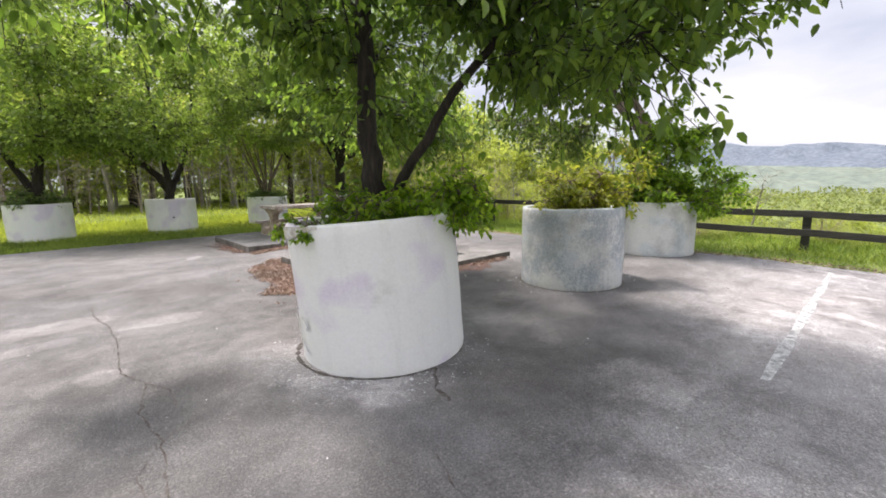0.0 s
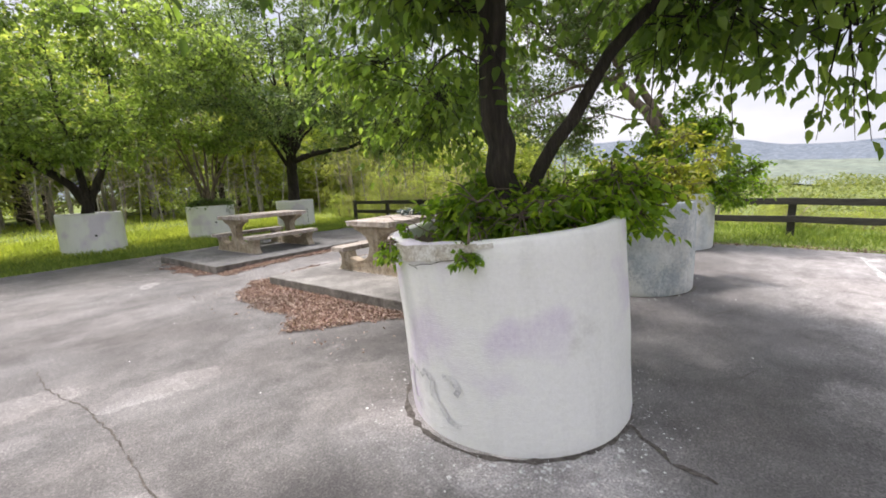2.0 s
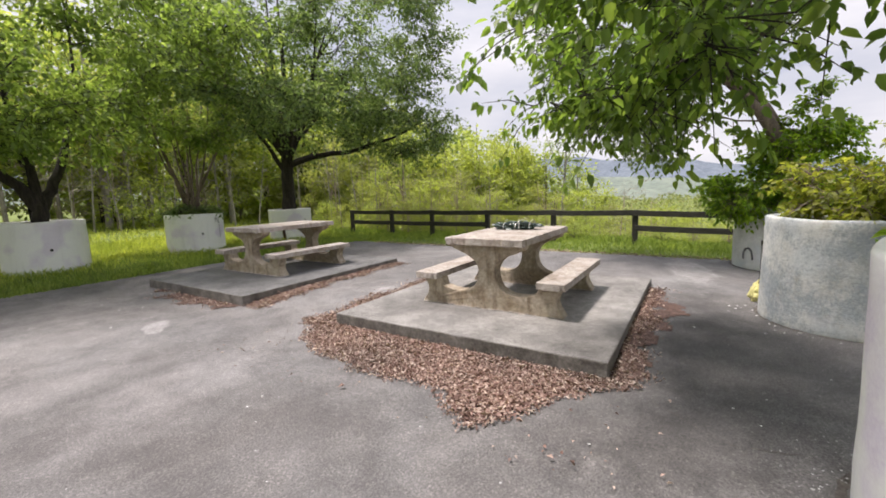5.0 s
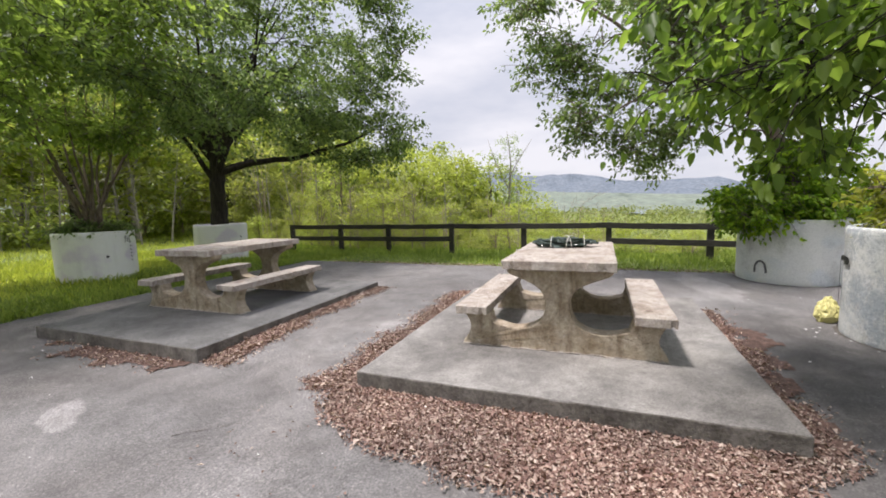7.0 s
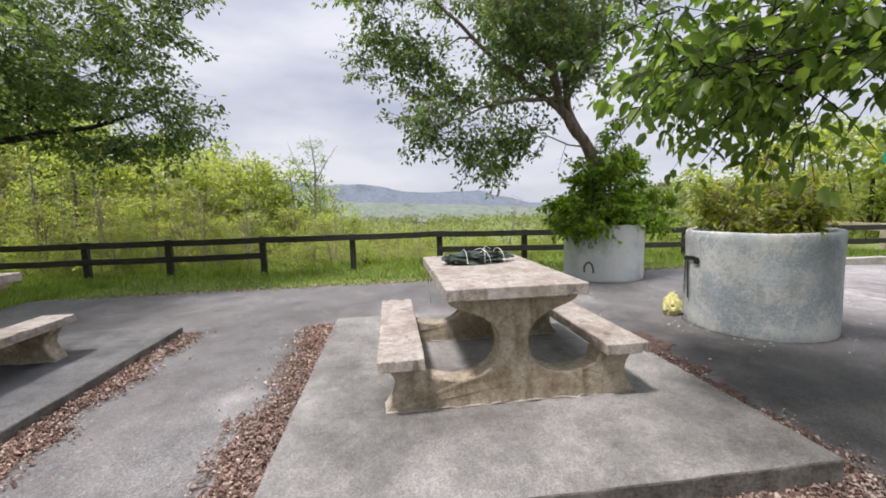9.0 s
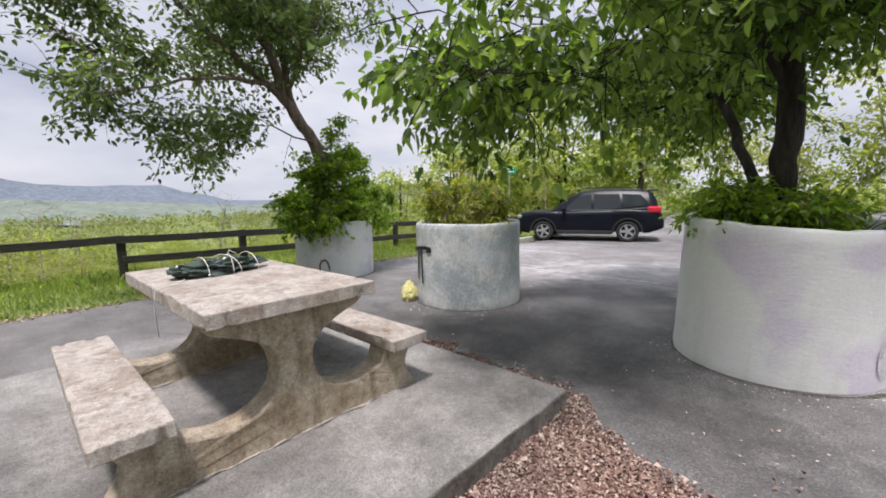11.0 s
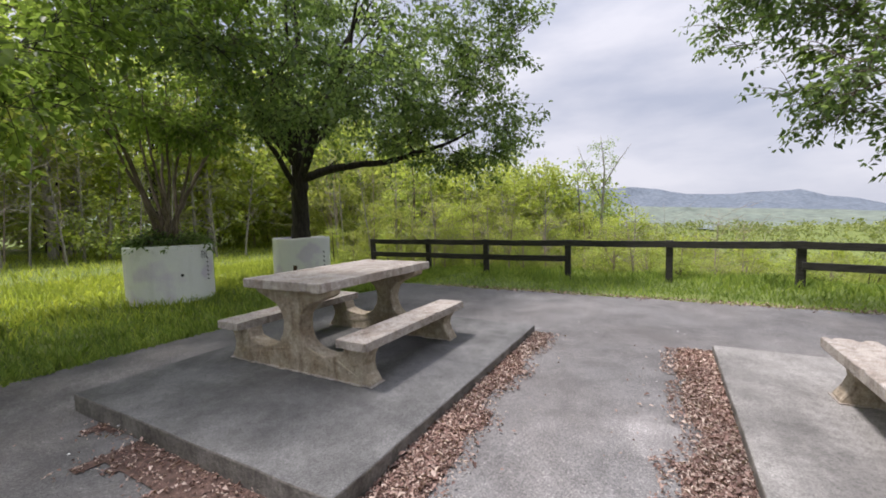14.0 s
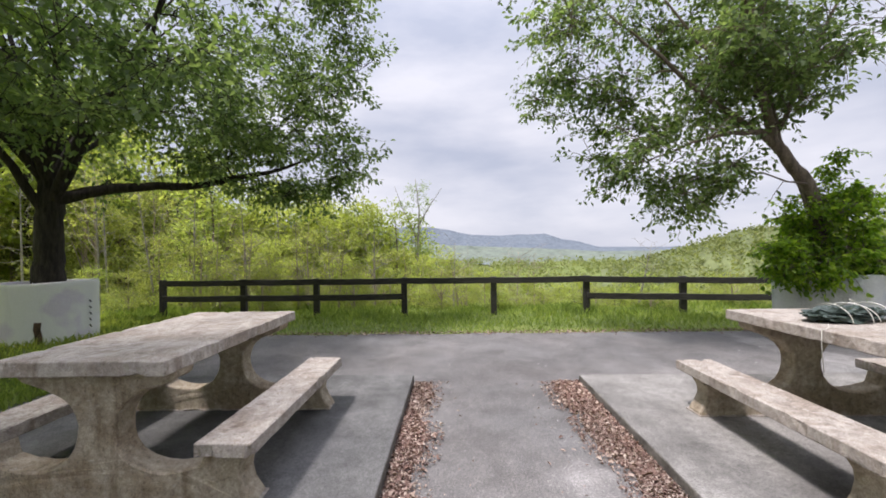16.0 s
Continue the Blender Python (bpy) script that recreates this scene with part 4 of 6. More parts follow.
def in_beds(x, y):
    k = 0.16 * noise.noise(Vector((x * 1.7, y * 1.7, 0))) + 0.10 * noise.noise(Vector((x * 5, y * 5, 2)))
    front = x < 3.08 and 4.85 < y < 8.6 and x > float(np.interp(y, BED_Y, BED_X)) + k * 0.9
    left = 8.14 < y < 8.42 + k * 0.9 + 0.12 * (x < 4.3) and 3.0 < x < 6.6
    right = 4.9 + k * 1.4 < y < 5.09 and 3.1 < x < 6.3
    a_right = 9.82 - 0.1 * (x < 4.4) + k * 0.7 < y < 10.03 and 3.1 < x < 6.6
    a_front = 2.86 + k * 2.2 < x < 3.06 and 10.1 < y < 12.4
    return front or left or right or a_right or a_front


def litter():
    r = np.random.default_rng(11)
    at = []
    for x0, x1, y0, y1, n in ((1.7, 3.1, 4.6, 8.7, 92000), (3.0, 6.65, 8.1, 8.9, 42000), (2.8, 6.5, 4.3, 5.12, 11000), (3.0, 6.65, 9.4, 10.05, 17000), (2.0, 3.08, 10.2, 12.8, 4000)):
        for x, y in zip(r.uniform(x0, x1, n), r.uniform(y0, y1, n)):
            if in_beds(x, y) or (r.random() < 0.002) or (r.random() < 0.3 and in_beds(x + 0.07, y + 0.05)) or (r.random() < 0.16 and (in_beds(x + 0.12, y) or in_beds(x, y - 0.13) or in_beds(x, y + 0.13))):
                at.append((x, y, lot_dip(x, y) + 0.012 + 0.012 * abs(r.normal(0, 0.7))))
    at = np.array(at)
    n = len(at)
    tip = np.concatenate([r.normal(0, 1, (n, 2)), r.normal(0.12, 0.4, (n, 1))], 1)
    up = unit(r.normal(0, 0.35, (n, 3)) + np.array([0, 0, 1.0]))
    size = r.uniform(0.6, 1.3, n) * np.where(r.random(n) < 0.12, 1.7, 1.0)
    ob = new("leaf_litter", leaves_mesh("leaf_litter", at, tip, up, 0.026 * size, 0.011 * size * r.uniform(0.6, 1.6, n), M_LITTER, 0.5, False))
    tagged(ob, "dry reddish-brown fallen leaves heaped along the slab edges", "leaf litter", kind="stuff")
    # a bed of leaf mould beneath them
    step, v, f, idx = 0.05, [], [], {}
    def corner(i, j):
        if (i, j) not in idx:
            x, y = i * step, j * step
            idx[i, j] = len(v)
            v.append((x, y, lot_dip(x, y) + 0.009 + 0.006 * noise.noise(Vector((x * 6, y * 6, 0)))))
        return idx[i, j]
    for i in range(int(1.6 / step), int(6.7 / step)):
        for j in range(int(4.3 / step), int(12.9 / step)):
            px, py = (i + 0.5) * step, (j + 0.5) * step
            film = 3.3 < px < 6.2 and py < 5.09 and py > 4.93 - 0.16 * math.sin((px - 3.3) / 2.9 * math.pi) + 0.5 * noise.noise(Vector((px * 2.5, py * 2.5, 4)))
            if film or in_beds(px, py):
                f.append((corner(i, j), corner(i + 1, j), corner(i + 1, j + 1), corner(i, j + 1)))
    tagged(new("leaf_mould", mesh_of("leaf_mould", v, f, M_MULCH, True)), "brown leaf mould under the fallen leaves", "leaf litter", kind="stuff")


litter()
edge_r = np.random.default_rng(13)
n = 2600
ey = edge_r.uniform(-3, 13, n)
ex = EDGE_X + 0.02 + edge_r.normal(0, 0.09, n)
ez = np.array([max(lot_z(y), ground_z(x, y)) + 0.012 for x, y in zip(ex, ey)])
tagged(new("edge_litter", leaves_mesh("edge_litter", np.stack([ex, ey, ez], 1), np.concatenate([edge_r.normal(0, 1, (n, 2)), edge_r.normal(0.1, 0.25, (n, 1))], 1), unit(edge_r.normal(0, 0.35, (n, 3)) + np.array([0, 0, 1.0])), edge_r.uniform(0.02, 0.05, n), edge_r.uniform(0.015, 0.035, n), M_LITTER, 0.3)),
       "brown dead leaves and grass along the tarmac edge", "leaf litter", kind="stuff")

# ---- grass ----


def grass(name, label, spots, height, rng, lean=0.35, blade=None):
    n = len(spots)
    base = np.array([(x, y, ground_z(x, y) - 0.02) for x, y in spots])
    up = unit(np.concatenate([rng.normal(0, lean, (n, 2)), np.ones((n, 1))], 1))
    side = unit(np.cross(up, rng.normal(0, 1, (n, 3))))
    h = (height * rng.uniform(0.5, 1.25, n))[:, None]
    w = 0.006 + 0.004 * rng.random((n, 1)) + 0.008 * h
    bendv = np.concatenate([rng.normal(0, 0.3, (n, 2)), -0.1 * np.ones((n, 1))], 1)
    v = np.stack([base - side * w, base + side * w, base + up * h * 0.6 + side * w * 0.7, base + up * h + bendv * h * 0.6, base + up * h * 0.6 - side * w * 0.7], 1).reshape(-1, 3)
    idx = (np.arange(n)[:, None] * 5 + np.arange(5)[None]).reshape(-1)
    ob = new(name, arrays_mesh(name, v, np.full(n, 5), idx, blade or M_BLADE))
    return tagged(ob, label, "grass", kind="stuff")


r = np.random.default_rng(21)
n = 36000
xs_, ys_ = r.uniform(EDGE_X - 0.05, 15.5, n), r.uniform(-8, 20, n)
tall = 0.10 + 0.20 * np.clip((xs_ - 10.0) / 2.2, 0, 1) * (0.55 + 0.45 * np.sin(ys_ * 1.7) * np.sin(ys_ * 0.6 + xs_))
grass("bank_grass", "long uneven green grass on the bank by the fence", list(zip(xs_, ys_)), tall, r)
n = 60000
xs_ = r.uniform(-7, 13, n)
ys_ = EDGE_Y - 0.06 + 9 * r.random(n) ** 1.6
# blades beyond the trees' shade take the painted sunlit colour
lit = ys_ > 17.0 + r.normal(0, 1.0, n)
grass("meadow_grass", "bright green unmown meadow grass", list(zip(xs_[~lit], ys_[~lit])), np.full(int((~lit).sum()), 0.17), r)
grass("sunny_meadow_grass", "unmown meadow grass with sunlight painted in as yellow-green", list(zip(xs_[lit], ys_[lit])), np.full(int(lit.sum()), 0.2), r, 0.35, M_SUNLIT_BLADE)
n = 26000
grass("far_meadow_grass", "unmown meadow grass with sunlight painted in as yellow-green", list(zip(r.uniform(-16, 26, n), r.uniform(20, 36, n))), np.full(n, 0.26), r, 0.35, M_SUNLIT_BLADE)

# ---- trees in the planters ----
tree("planter_tree", (2.11, 3.17, 1.05),
     [[(0.0, 0.05, -0.1, 0.14), (0.0, 0.05, 0.25, 0.11), (0.0, 0.05, 0.5, 0.098), (-0.02, 0.08, 1.2, 0.086), (0.04, 0.1, 2.4, 0.062), (0.1, 0.2, 4.2, 0.025)],
      [(0.1, -0.02, -0.1, 0.06), (0.16, -0.1, 0.35, 0.05), (0.42, -0.38, 1.0, 0.044), (0.8, -0.9, 1.8, 0.035), (1.2, -1.6, 2.8, 0.015)],
      [(0.02, 0.09, 1.25, 0.04), (0.3, 0.4, 1.9, 0.035), (0.6, 1.1, 2.4, 0.025), (0.95, 2.0, 2.5, 0.012)],
      [(0.0, 0.1, 1.9, 0.035), (-0.4, 0.4, 2.5, 0.028), (-1.4, 0.8, 2.9, 0.015)]],
     [((0.1, 0.1, 3.55), (2.9, 2.9, 1.4), 1.0), ((0.0, 0.0, 4.6), (2.4, 2.4, 0.7), 0.16), ((1.25, 2.1, 1.6), (1.15, 0.95, 0.65), 0.2), ((2.1, 1.8, 1.45), (0.5, 0.55, 0.42), 0.1), ((1.3, -1.7, 1.95), (1.4, 1.3, 0.8), 0.42), ((1.2, -2.9, 2.2), (1.2, 1.0, 0.55), 0.27), ((-1.9, 0.8, 2.1), (1.0, 1.2, 0.5), 0.1), ((-0.3, -1.3, 2.3), (1.6, 1.2, 0.5), 0.25), ((-0.1, 0.5, 2.05), (0.9, 0.8, 0.4), 0.14), ((0.5, -1.0, 2.45), (1.2, 1.0, 0.55), 0.26)],
     258, 12, 12, (0.092, 0.06), M_BROAD, M_BARK, "dark two-stemmed tree with broad hanging leaves in the planter", seed=4, droop=0.9, twig_len=0.6, spread=0.12, low=0.5, slim=0.26, bare=0.1)
tree("leaning_tree", (9.0, 3.2, 0.95),
     [[(0.0, 0.0, -0.1, 0.15), (0.0, 0.05, 0.5, 0.13), (0.0, 0.15, 1.1, 0.115), (-0.1, 0.5, 1.75, 0.10), (-0.1, 0.95, 2.3, 0.085), (-0.1, 1.15, 3.4, 0.055), (0.0, 1.3, 6.4, 0.015)],
      [(0.05, -0.02, -0.1, 0.11), (0.05, 0.05, 0.9, 0.10), (0.1, 0.3, 1.6, 0.085), (0.15, 0.7, 2.4, 0.07), (0.3, 0.75, 3.6, 0.04), (0.4, 0.6, 5.8, 0.015)],
      [(-0.1, 0.95, 2.3, 0.06), (-0.2, 1.9, 2.9, 0.05), (-0.3, 2.9, 3.7, 0.03), (-0.4, 3.8, 4.4, 0.012)],
      [(-0.1, 1.0, 2.5, 0.045), (-0.4, 1.8, 2.4, 0.035), (-0.6, 2.6, 2.2, 0.02), (-0.6, 3.3, 1.9, 0.01)],
      [(-0.1, 1.0, 2.6, 0.05), (-0.4, 1.5, 3.8, 0.035), (-0.7, 2.0, 5.4, 0.012)],
      [(-0.1, 1.1, 3.0, 0.045), (0.3, 1.9, 4.2, 0.03), (0.6, 2.7, 5.6, 0.012)],
      [(0.15, 0.7, 2.5, 0.045), (-0.2, 0.3, 3.8, 0.03), (-0.5, -0.2, 5.4, 0.012)]],
     [((0.0, 2.65, 4.45), (2.6, 2.7, 2.1), 1.0), ((-0.2, 2.7, 2.05), (1.5, 1.5, 0.7), 0.22), ((-0.1, 2.35, 1.5), (1.1, 0.9, 0.5), 0.15), ((0.0, 0.6, 5.0), (2.4, 2.2, 1.9), 0.5), ((-0.1, 1.2, 3.4), (1.4, 1.2, 0.9), 0.3)],
     200, 13, 12, (0.09, 0.058), M_DEEP, M_STEM, "leaning tree with a lopsided green crown, growing in a planter", seed=8, droop=0.4, twig_len=0.6, spread=0.115, low=0.7)
bough_r = np.random.default_rng(16)
boughs = [[(0.0, 0.0, -0.1, 0.27), (0.0, 0.0, 0.5, 0.23), (0.02, 0.0, 1.3, 0.215), (0.05, 0.0, 1.9, 0.2), (0.2, 0.0, 3.6, 0.1), (0.2, 0.0, 7.5, 0.03)],
          [(0.02, 0.0, 1.65, 0.13), (0.6, -0.9, 2.0, 0.1), (1.2, -2.1, 2.1, 0.08), (1.8, -3.6, 2.5, 0.045), (2.1, -4.8, 3.0, 0.02)]]
for k in range(17):                       # steep boughs that fan out from the fork
    a = 2 * math.pi * (k + bough_r.uniform(-0.3, 0.3)) / 17
    far, top = bough_r.uniform(1.6, 4.2), bough_r.uniform(4.8, 7.6)
    c, s = math.cos(a), math.sin(a)
    foot = bough_r.uniform(1.5, 2.6)
    boughs.append([(0.1 * c, 0.1 * s, foot, 0.085), (far * 0.28 * c, far * 0.28 * s, foot + 0.28 * (top - foot), 0.06), (far * 0.6 * c + bough_r.normal(0, 0.15), far * 0.6 * s + bough_r.normal(0, 0.15), foot + 0.62 * (top - foot), 0.04), (far * c, far * s, top, 0.014)])
tree("round_tree", (9.6, 17.38, 0.95), boughs,
     [((0.3, -0.3, 5.7), (5.2, 5.5, 3.7), 1.0), ((1.7, -4.2, 2.6), (2.3, 2.1, 1.1), 0.2), ((-2.4, -2.6, 3.1), (2.4, 2.4, 0.9), 0.18), ((-1.0, 0.8, 7.0), (3.5, 3.5, 2.4), 0.12), ((0.9, -3.6, 5.6), (3.0, 3.0, 2.6), 0.3)],
     280, 13, 17, (0.106, 0.07), M_DEEP, M_BARK, "broad round-crowned dark green tree with a short dark trunk", seed=15, droop=0.35, twig_len=0.9, spread=0.15, low=1.25)
fan = []
fan_r = np.random.default_rng(18)
for k in range(11):
    a = 2 * math.pi * k / 11 + fan_r.uniform(-0.2, 0.2)
    o, top = fan_r.uniform(0.5, 1.1), fan_r.uniform(1.9, 2.8)
    c, s = math.cos(a), math.sin(a)
    fan.append([(0.12 * c, 0.12 * s, -0.1, 0.045), (0.2 * c + fan_r.normal(0, 0.06), 0.2 * s, 0.6, 0.038), (o * 0.6 * c, o * 0.6 * s + fan_r.normal(0, 0.06), top * 0.6, 0.028), (o * c, o * s, top, 0.016), (o * 1.3 * c, o * 1.3 * s, top + 1.2, 0.008)])
tree("shrubby_tree", (6.25, 17.5, 0.95),
     fan,
     [((-0.2, -0.4, 3.8), (2.8, 2.8, 1.3), 1.0), ((0.0, -0.3, 2.5), (1.7, 1.5, 0.4), 0.25)],
     95, 10, 10, (0.11, 0.07), M_LEAF, M_STEM, "many-stemmed shrubby tree with bare lower stems in a planter", seed=19, droop=0.5, twig_len=0.55, spread=0.14, low=1.9)
tree("spreading_tree", (2.83, 17.4, 1.0),
     [[(0.0, 0.0, -0.1, 0.17), (0.0, 0.0, 0.4, 0.15), (-0.25, 0.1, 0.9, 0.12), (-0.9, 0.2, 1.5, 0.09), (-1.7, 0.3, 2.5, 0.04), (-2.2, 0.4, 3.8, 0.015)],
      [(0.0, 0.0, 0.3, 0.13), (0.25, 0.05, 0.8, 0.11), (0.6, 0.1, 1.6, 0.08), (1.0, 0.1, 3.0, 0.04), (1.1, 0.1, 5.6, 0.015)],
      [(0.0, 0.0, 0.3, 0.12), (0.0, 0.1, 1.2, 0.09), (-0.2, 0.2, 2.8, 0.05), (-0.3, 0.2, 5.8, 0.015)]],
     [((0.0, -0.4, 4.6), (4.4, 4.4, 2.7), 1.0), ((-0.6, -1.4, 2.4), (2.8, 2.0, 0.8), 0.3), ((1.2, -3.4, 4.4), (2.4, 2.0, 1.0), 0.2)],
     140, 12, 13, (0.118, 0.08), M_LEAF, M_BARK, "spreading tree with low dark limbs growing in a planter", seed=23, droop=0.5, twig_len=0.85, spread=0.17, low=1.3)
tree("spreading_tree", (-0.57, 17.4, 1.0),
     [[(0.0, 0.0, -0.1, 0.15), (0.05, 0.0, 0.5, 0.13), (0.2, 0.1, 1.4, 0.1), (0.4, 0.2, 3.0, 0.05), (0.5, 0.2, 5.4, 0.015)],
      [(0.0, 0.0, 0.4, 0.12), (-0.35, 0.05, 1.1, 0.09), (-0.8, 0.1, 2.2, 0.05), (-1.2, 0.1, 4.6, 0.015)]],
     [((-0.1, 0.0, 4.2), (3.5, 3.4, 2.7), 1.0), ((0.2, -0.6, 2.1), (2.4, 1.8, 0.7), 0.3)],
     120, 12, 14, (0.122, 0.08), M_LEAF, M_BARK, "leafy spreading tree growing in a white planter", seed=29, droop=0.5, twig_len=0.8, spread=0.17, low=0.9)

# saplings and vines in the planters


def thicket(name, x, y, z, lobes, count, leaf, material, label, seed, stems=14, low=-0.25, rad=0.6, twig_len=0.28):
    r = np.random.default_rng(seed)
    st = []
    t = 0.55 if twig_len > 0.1 else 0.35
    for k in range(stems):
        a, d = r.uniform(0, 2 * math.pi), rad * math.sqrt(r.random())
        bx, by = d * math.cos(a), d * math.sin(a)
        c, ra, _ = lobes[k % len(lobes)]
        v = unit(r.normal(0, 1, 3)) * np.array(ra) * 0.75
        q = (c[0] + v[0], c[1] + v[1], max(0.15, c[2] + v[2]))
        st.append([(bx, by, -0.08, 0.014 * t), ((bx * 1.5 + q[0]) / 2.5 + r.normal(0, 0.05), (by * 1.5 + q[1]) / 2.5, q[2] * 0.55, 0.01 * t), (q[0], q[1], q[2], 0.004 * t)])
    return tree(name, (x, y, z), st, lobes, count, 9, 11, leaf, material, M_STEM, label, "shrub", "planter greenery", seed, 0.5, True, twig_len, 0.06 if twig_len > 0.1 else 0.02, low)


thicket("planter_vines", 2.09, 3.15, 1.14, [((0.0, -0.02, 0.13), (0.5, 0.48, 0.14), 1.0), ((0.15, 0.3, 0.16), (0.34, 0.24, 0.14), 0.3), ((0.28, 0.2, 0.2), (0.3, 0.3, 0.16), 0.3), ((0.45, -0.5, 0.22), (0.35, 0.3, 0.24), 0.3)],
        96, (0.064, 0.042), M_VINE, "low leafy vines spilling over the white planter rim", 31, 12, -0.07, 0.5)
thicket("trailing_vine", 2.05, 3.2, 1.16, [((-0.6, 0.34, 0.05), (0.1, 0.1, 0.06), 0.5), ((-0.72, 0.38, -0.06), (0.02, 0.03, 0.07), 1.0)], 2, (0.045, 0.03), M_VINE, "leafy vine hanging over the white planter rim", 35, 3, -0.12, 0.45, 0.08)
thicket("trailing_vine", 2.05, 3.1, 1.16, [((-0.66, -0.12, 0.04), (0.1, 0.1, 0.05), 0.5), ((-0.77, -0.15, -0.06), (0.02, 0.03, 0.06), 1.0)], 2, (0.045, 0.03), M_VINE, "leafy vine hanging over the white planter rim", 36, 3, -0.1, 0.45, 0.08)
thicket("planter_saplings", 5.57, 3.15, 1.05, [((0.0, 0.0, 0.3), (0.62, 0.62, 0.3), 1.0), ((0.1, 0.0, 0.45), (0.55, 0.55, 0.35), 0.6), ((0.25, -0.3, 0.75), (0.35, 0.35, 0.4), 0.3), ((0.2, -0.6, 0.45), (0.4, 0.4, 0.4), 0.3)],
        40, (0.07, 0.045), M_SAPLING, "yellow-green saplings growing thickly in the grey planter", 33, 16, -0.05, 0.5)
thicket("planter_vines", 9.0, 3.2, 1.0, [((-0.1, 0.1, 0.35), (0.85, 0.85, 0.42), 1.0), ((0.0, -0.1, 1.0), (0.7, 0.75, 0.6), 0.8), ((0.1, -0.35, 1.6), (0.4, 0.45, 0.6), 0.4), ((-0.3, 0.5, 0.2), (0.6, 0.6, 0.35), 0.5), ((0.1, -0.95, 0.35), (0.6, 0.55, 0.6), 0.5), ((-0.4, 0.85, 0.35), (0.5, 0.45, 0.35), 0.4)],
        150, (0.08, 0.055), M_VINE, "dense green vines climbing out of the planter", 37, 18, -0.3, 0.5)
thicket("planter_vines", 6.25, 17.5, 1.0, [((0.0, 0.0, 0.15), (0.7, 0.7, 0.2), 1.0)], 40, (0.08, 0.05), M_DEEP, "low green plants covering the planter soil", 41, 10, -0.05, 0.5)
thicket("planter_vines", -0.57, 17.4, 1.0, [((0.0, 0.0, 0.2), (0.7, 0.7, 0.3), 1.0)], 40, (0.09, 0.055), M_DEEP, "low green plants covering the planter soil", 43, 10, -0.05, 0.5)

# ---- the valley's edge: spring thickets, woods and single trees ----


def round_tree(name, height, width, leaf, material, bark, label, seed, limbs, twigs, per, trunk=0.25, share=0.55, twig_len=1.0, spread=0.35):
    h = height
    t = 0.012 * h + 0.03
    stems = [[(0, 0, -0.8, t * 1.2), (0.05, 0, h * trunk, t), (0.1, 0.1, h * 0.55, t * 0.6), (0.1, 0.15, h * 0.92, t * 0.1)],
             [(0.05, 0, h * trunk, t * 0.6), (-width * 0.25, 0.1, h * 0.5, t * 0.4), (-width * 0.4, 0.2, h * 0.75, t * 0.1)],
             [(0.05, 0, h * trunk * 0.9, t * 0.6), (width * 0.25, -0.2, h * 0.48, t * 0.4), (width * 0.38, -0.3, h * 0.7, t * 0.1)]]
    return tree(name, (0, 0, 0), stems, [((0, 0, h * share), (width, width, h * (1 - share)), 1.0), ((width * 0.3, -width * 0.3, h * share * 0.7), (width * 0.7, width * 0.7, h * 0.25), 0.4),
                ((-width * 0.35, width * 0.2, h * share * 0.75), (width * 0.7, width * 0.7, h * 0.25), 0.4)], limbs, twigs, per, leaf, material, bark, label, "tree", "", seed, 0.3, False, twig_len, spread, h * 0.06)


far_r = np.random.default_rng(77)


def scatter(proto, places, group, sizes=(0.8, 1.2)):
    first = True
    for x, y in places:
        s = far_r.uniform(*sizes)
        m = Matrix.LocRotScale((x, y, ground_z(x, y) - 0.1), Euler((0, 0, far_r.uniform(0, 6.28))), (s, s, s * far_r.uniform(0.85, 1.15)))
        if first:
            proto.matrix_basis = m
            tagged(proto, group=group)
            first = False
        else:
            copy_thing(proto, Matrix.LocRotScale(m.translation, m.to_quaternion(), [a / b for a, b in zip(m.to_scale(), proto.scale)]))


def upright(name, leaf, material, bark, label, seed, limbs=46, per=8, wide=1.5):
    """A slim young tree six metres high: a few steep pale stems and feathery sprays of small leaves."""
    r = np.random.default_rng(seed)
    stems = [[(0, 0, -0.8, 0.075), (0.05, 0.03, 2.0, 0.06), (0.1, 0.0, 4.2, 0.035), (0.06, 0.1, 6.0, 0.008)]]
    for k in range(6):
        a, z0, o = r.uniform(0, 6.28), r.uniform(0.2, 2.6), r.uniform(0.5, 1.0) * wide * 0.7
        stems.append([(0.04, 0.02, z0, 0.035), (o * 0.5 * math.cos(a), o * 0.5 * math.sin(a), z0 + 1.1, 0.024), (o * math.cos(a), o * math.sin(a), z0 + 2.8, 0.007)])
    lobes = [((0.0, 0.0, 3.2), (wide, wide, 2.6), 1.0), ((0.1, 0.1, 5.0), (wide * 0.45, wide * 0.45, 1.1), 0.18), ((r.normal(0, 0.5), r.normal(0, 0.5), 1.5), (wide * 1.1, wide * 1.1, 1.3), 0.45)]
    return tree(name, (0, 0, 0), stems, lobes, limbs, 10, per, leaf, material, bark, label, "tree", "", seed, 0.15, False, 0.75, 0.2, 0.25)


lime = upright("spring_thicket", (0.165, 0.1), M_LIME_LEAF, M_PALE_BARK, "yellow-green young tree on the slope beyond the fence", 51)
lime_b = upright("spring_thicket", (0.15, 0.092), M_OLIVE, M_BROWN_BARK, "olive scrubby young tree on the slope beyond the fence", 53, 40, 7, 1.8)
mid_wood = upright("slope_tree", (0.175, 0.11), M_WOOD_LEAF, M_STEM, "mid-green young tree on the slope beyond the fence", 65, 44, 7, 1.7)
